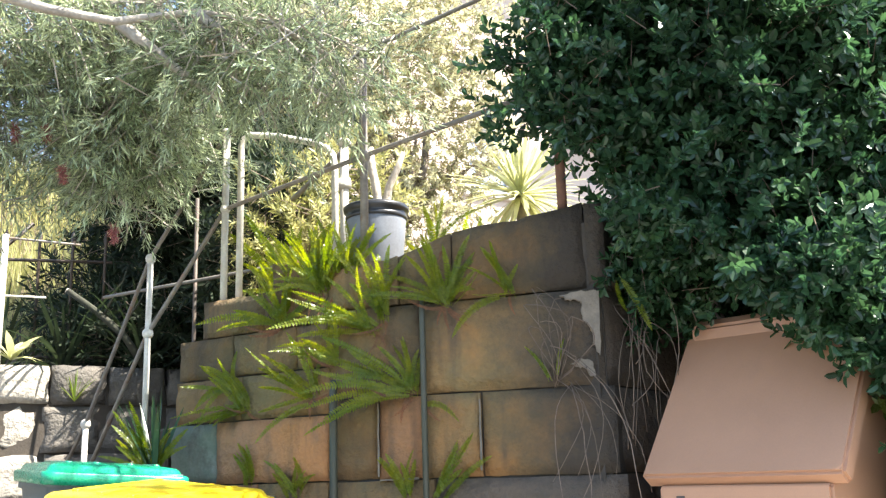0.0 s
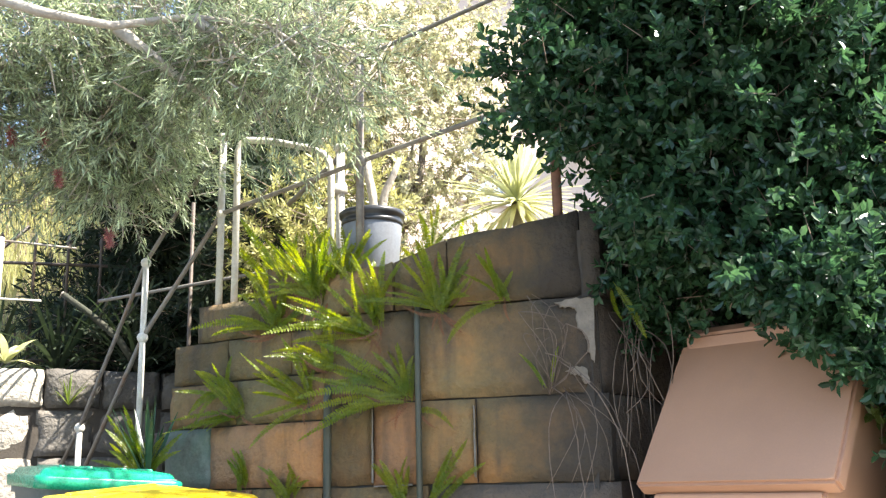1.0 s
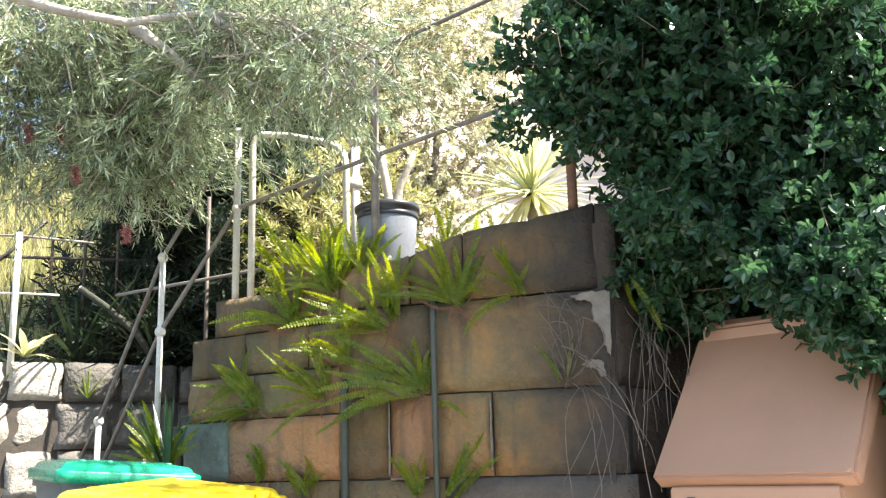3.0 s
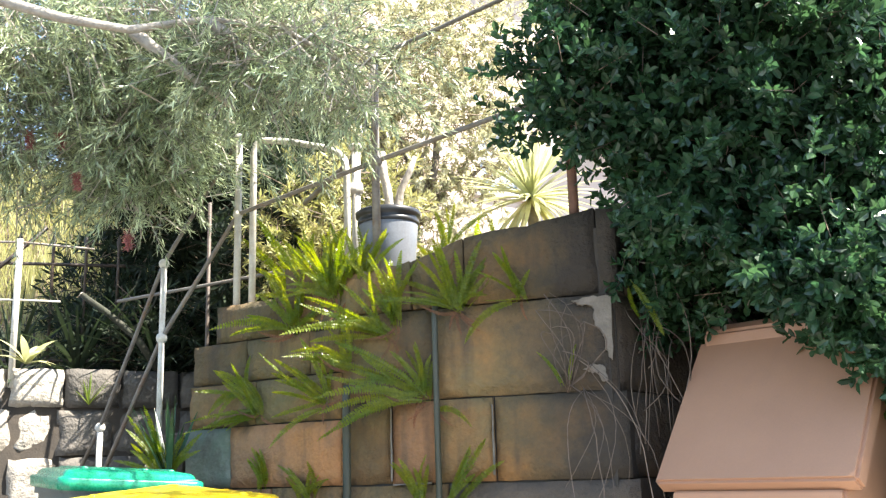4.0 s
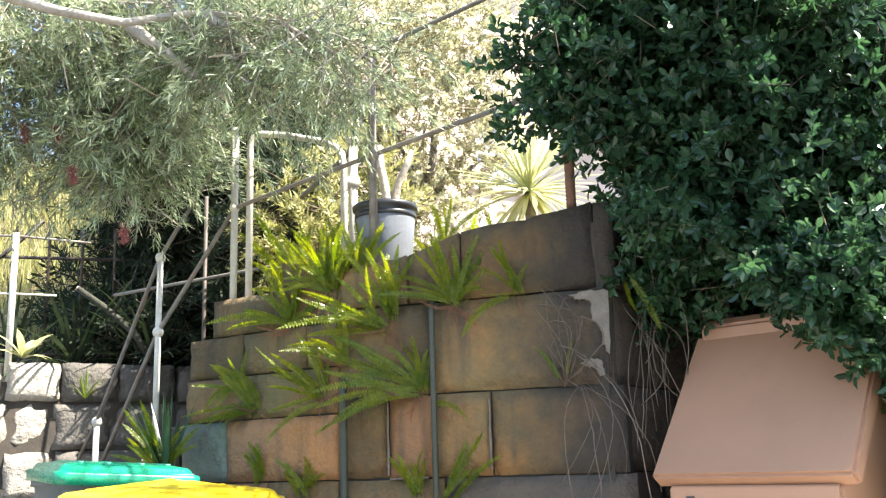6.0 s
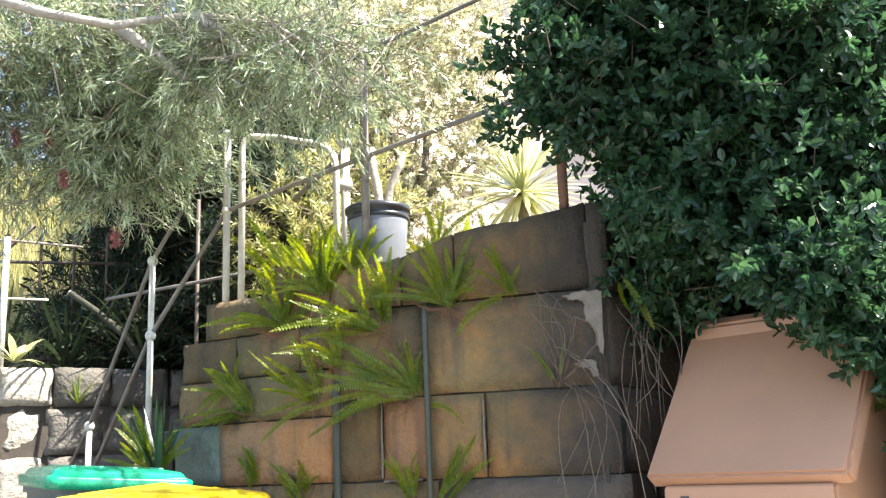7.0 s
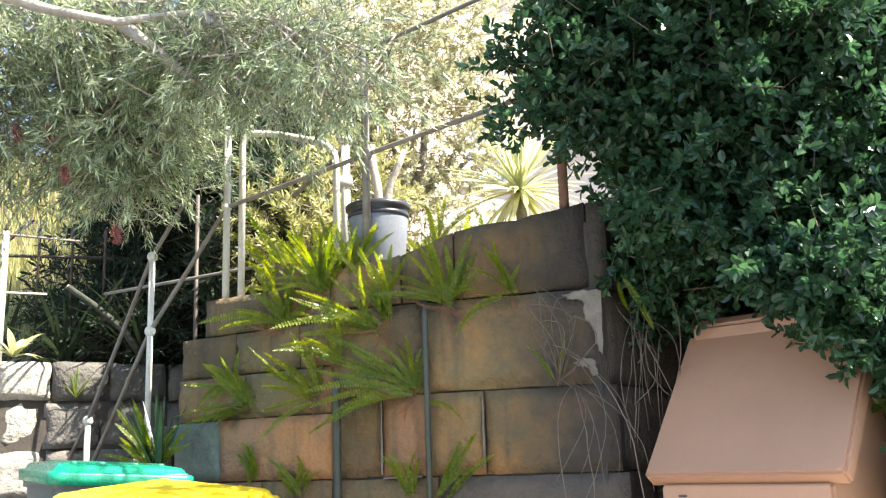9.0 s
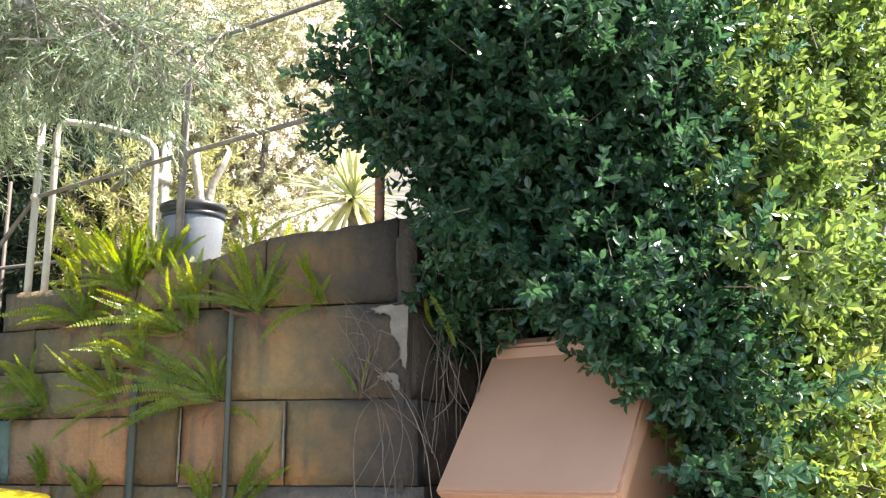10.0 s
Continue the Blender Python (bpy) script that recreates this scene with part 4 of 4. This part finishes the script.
def fern(place, face, fans, label, seed, outward=(.1, .5), width=.45, dead=2):
    """A clump of fronds rooted at place; face: degrees in plan that it faces; fans: count, then from and to in degrees from upright (to the right as one looks at it), then from and to in length."""
    t = thing("sword_fern", place, label, "fern", "ferns in the wall")
    rng = random.Random(seed)
    f = radians(face)
    n = Vector((math.cos(f), math.sin(f), 0))
    rt = Vector((-n.y, n.x, 0))
    for count, a0, a1, l0, l1 in fans:
        for k in range(count):
            a = radians(a0 + (a1 - a0) * (k + rng.uniform(.1, .9)) / count)
            d = (rt * math.sin(a) + Vector((0, 0, 1)) * math.cos(a) + n * rng.uniform(*outward)).normalized()
            z = n * .9 + Vector((0, 0, .3)) + Vector([rng.gauss(0, .4) for _ in range(3)])
            z = (z - d * z.dot(d)).normalized()
            y = z.cross(d)
            side = 1 if y.z < 0 else -1
            if abs(y.z) < .2:
                side = rng.choice((-1, 1))
            ln = rng.uniform(l0, l1) * rng.uniform(.8, 1.12)
            m = Matrix((d, y, z)).transposed().to_4x4() @ Matrix.Diagonal((ln, (.45 * ln + .55 * width) * rng.uniform(.85, 1.1), ln, 1))
            m.translation = (rng.uniform(-.03, .03), rng.uniform(-.02, .02), rng.uniform(-.02, .02))
            part("frond", FRONDS[side, rng.choice((0, 3, 1)) if abs(a) < .5 else rng.randrange(4)], FERN, t, m=m)
    for k in range(dead):
        # withered fronds hanging from the root
        a = radians(rng.choice((-1, 1)) * rng.uniform(110, 175))
        d = (rt * math.sin(a) + Vector((0, 0, 1)) * math.cos(a) + n * rng.uniform(.2, .6)).normalized()
        z = (n - d * n.dot(d)).normalized()
        ln = rng.uniform(.08, .18)
        m = Matrix((d, z.cross(d), z)).transposed().to_4x4() @ Matrix.Diagonal((ln, .22, ln, 1))
        part("dead_frond", WITHERED[rng.randrange(2)], DEAD, t, "withered brown frond", m=m)
    return t


def on_wall(x, z, proud=.015):
    return (x, front_line(x) - proud, z)


G = "sunlit yellow-green sword fern rooted in a wall joint"
S = "green sword fern in the shade of the hedge"
fern(on_wall(-.575, 2.09), -108, [(24, -26, 24, .26, .42), (8, -60, -22, .22, .34)], "large bushy sunlit sword fern on the wall top", 1, (-.1, .4), dead=4)
fern(on_wall(-.44, 2.12, -.03), -108, [(12, -15, 28, .26, .40)], "large bushy sunlit sword fern on the wall top", 6, (-.2, .3), dead=3)
fern(on_wall(-.70, 2.10, -.06), -108, [(13, -40, 12, .24, .38)], "large bushy sunlit sword fern on the wall top", 26, (-.2, .3))
fern(on_wall(-.787, 1.954), -118, [(17, -22, 18, .22, .36), (5, -80, -45, .26, .42), (3, 30, 60, .18, .26)], G, 2)
fern(on_wall(-.308, 1.869), -108, [(6, -78, -50, .36, .52), (4, -42, -15, .24, .37)], G, 3)
fern(on_wall(-.143, 1.586), -108, [(6, -94, -76, .34, .51), (6, -70, -42, .36, .54), (9, -16, 6, .17, .29)], "sword fern with long fronds spreading along a wall joint", 4, (.1, .35), dead=3)
fern(on_wall(-.272, 1.928), -105, [(12, -24, 16, .28, .48)], S, 5, (.0, .3))
fern(on_wall(.027, 1.977), -105, [(13, -24, 20, .24, .42), (5, -75, -40, .20, .33), (3, 34, 60, .20, .30)], S, 7, (.05, .4), dead=5)
fern(on_wall(-.02, 2.29, -.05), -100, [(4, -8, 30, .22, .37)], S, 23, (-.1, .2), dead=1)
fern(on_wall(.316, 1.997), -100, [(6, -42, -4, .18, .30), (1, 12, 22, .15, .19), (2, -104, -92, .26, .37)], S, 8, (.1, .3), dead=1)
fern(on_wall(-.982, 1.562), -125, [(6, -98, -80, .24, .37), (9, -46, 0, .20, .35)], G, 9, (.1, .5))
fern(on_wall(-1.09, 1.68), -125, [(4, -50, 12, .15, .25), (4, -102, -70, .14, .24)], G, 27, (.2, .6), dead=1)
fern(on_wall(-.616, 1.587), -115, [(6, -64, -35, .28, .41), (4, -14, 6, .24, .37), (2, -112, -98, .26, .39)], G, 19, (.1, .4))
fern(on_wall(-.50, 1.74), -112, [(6, -70, -30, .22, .35), (4, -10, 25, .18, .30)], G, 28, (.1, .4))
fern(on_wall(-.971, 1.20), -115, [(8, -14, 10, .12, .21)], G, 12, (.1, .3), dead=0)
fern(on_wall(-.713, 1.13), -110, [(10, -34, 28, .13, .23)], G, 11, (.1, .4), dead=0)
fern(on_wall(-.169, 1.11), -105, [(8, -22, 15, .18, .29)], S, 10, (.1, .4), dead=0)
fern(on_wall(-.041, 1.10), -100, [(6, 12, 48, .24, .39)], S, 29, (.1, .3), dead=0)
fern(on_wall(-.082, 1.53), -100, [(2, 66, 84, .24, .32)], "single drooping sword fern frond in a wall joint", 13, (.15, .3), dead=1)
fern(on_wall(.47, 1.60), -100, [(3, -22, 0, .16, .30)], "thin yellowing fern fronds among dry stems on the wall", 31, (.05, .2), .25, 0)
fern((.76, 4.24, 2.03), -75, [(1, 150, 160, .27, .31), (1, -178, -165, .14, .18)], "drooping green sword fern on the wall corner", 14, (.1, .3), dead=0)
T = "bushy sunlit sword fern on the terrace"
fern((-.80, 5.35, 2.15), -100, [(20, -60, 60, .34, .60)], T, 16, (-.5, .5), .6)
fern((-.45, 5.75, 2.15), -100, [(18, -60, 60, .36, .66)], T, 20, (-.5, .5), .6)
fern((.06, 5.5, 2.15), -100, [(16, -60, 60, .34, .58)], T, 17, (-.5, .5), .6)
fern((.30, 5.6, 2.2), -100, [(22, -60, 60, .34, .60)], T, 18, (-.5, .5), .6)

# ---- strap-leaved clumps, grass and dry vines ----
fern((-1.50, 5.16, 1.22), -115, [(16, -35, 30, .26, .44)], "dense dark-green fern at the foot of the rail post", 40, (-.1, .4), .5, 0)
strap_plant("strap_clump", (-1.46, 5.10, 1.22), 16, .44, .022, BROAD, "upright green strap-leaved clump at the foot of the rail post", up=1.1, arch=.25, seed=21, spread_low=.8)
strap_plant("strap_clump", (-2.62, 6.02, 1.97), 12, .26, .040, STRAP, "low sunlit pale-leaved clump on the rear wall", up=.6, arch=.9, seed=22, spread_low=-.1)
strap_plant("grass_tuft", (-2.36, 6.38, 1.74), 30, .20, .007, YOUNG, "thin green grass tuft growing from a wall joint", up=1.0, arch=.5, seed=23, spread_low=.5, category="grass")
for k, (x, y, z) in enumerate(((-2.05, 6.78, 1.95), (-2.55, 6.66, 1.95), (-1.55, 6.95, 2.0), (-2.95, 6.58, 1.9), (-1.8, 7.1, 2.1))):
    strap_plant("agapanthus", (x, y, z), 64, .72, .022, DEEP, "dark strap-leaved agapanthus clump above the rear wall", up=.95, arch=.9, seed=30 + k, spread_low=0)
leafy("terrace_shrub", (-.95, 6.3, 2.1), [(-.95, 6.3, 2.75, .45, .45, .55), (-.55, 6.4, 3.0, .45, .4, .5), (-.75, 5.9, 2.6, .35, .3, .35)], 560, 20, .06, .016, OLIVE, "feathery olive-green shrub on the terrace", "shrub", trunk=.03)
n = 9000
gx0, gy0 = R.uniform(-7.0, -2.0, n), R.uniform(7.6, 11.0, n)
gz0 = np.array([ground_height(a, b) for a, b in zip(gx0, gy0)])
up = unit(np.stack([R.normal(size=n) * .25, R.normal(size=n) * .25, np.ones(n)], 1))
grass = part("dry_grass", leaves(np.stack([gx0, gy0, gz0 - .02], 1), up, R.normal(size=(n, 3)), R.uniform(.25, .55, n), R.uniform(.008, .016, n), "narrow"), GRASS)
tagged(grass, "tall dry yellow grass on the bank in full sun", "grass", kind="stuff")

vines = thing("dry_vine", (.72, 4.24, 1.2), "tangle of thin bare dry vine stems at the wall corner", "vine")
vr = random.Random(11)
vi = vines.matrix_basis.inverted()
for k in range(38):
    if k < 12:
        x0 = vr.uniform(.485, .515)
        a = (x0, front_line(x0) - .01, vr.uniform(1.57, 1.62))
        x1 = x0 + vr.uniform(-.13, .08)
        b = (x1, front_line(x1) - vr.uniform(.03, .10), vr.uniform(1.72, 2.02))
    elif k < 22:
        x0 = vr.uniform(.50, .64)
        a = (x0, front_line(x0) - .02, vr.uniform(1.50, 1.72))
        b = (x0 + vr.uniform(-.12, .28), 4.16 - vr.uniform(0, .1), vr.uniform(.95, 1.3))
    else:
        x0 = vr.uniform(.78, 1.02)
        a = (x0, vr.uniform(4.2, 4.5), vr.uniform(1.75, 2.05))
        b = (x0 + vr.uniform(-.12, .12), vr.uniform(4.15, 4.4), vr.uniform(1.3, 1.75))
    mid = bent(a, b, vr.uniform(-.12, .03), 9, .004, vr)
    side = vr.uniform(-.13, .13)
    mid = [p + Vector((side * math.sin(math.pi * i / 9), -.05 * math.sin(math.pi * i / 9), 0)) for i, p in enumerate(mid)]
    part("stem", tube(mid, vr.uniform(.0012, .0026), 5), VINE, vines).matrix_parent_inverse = vi
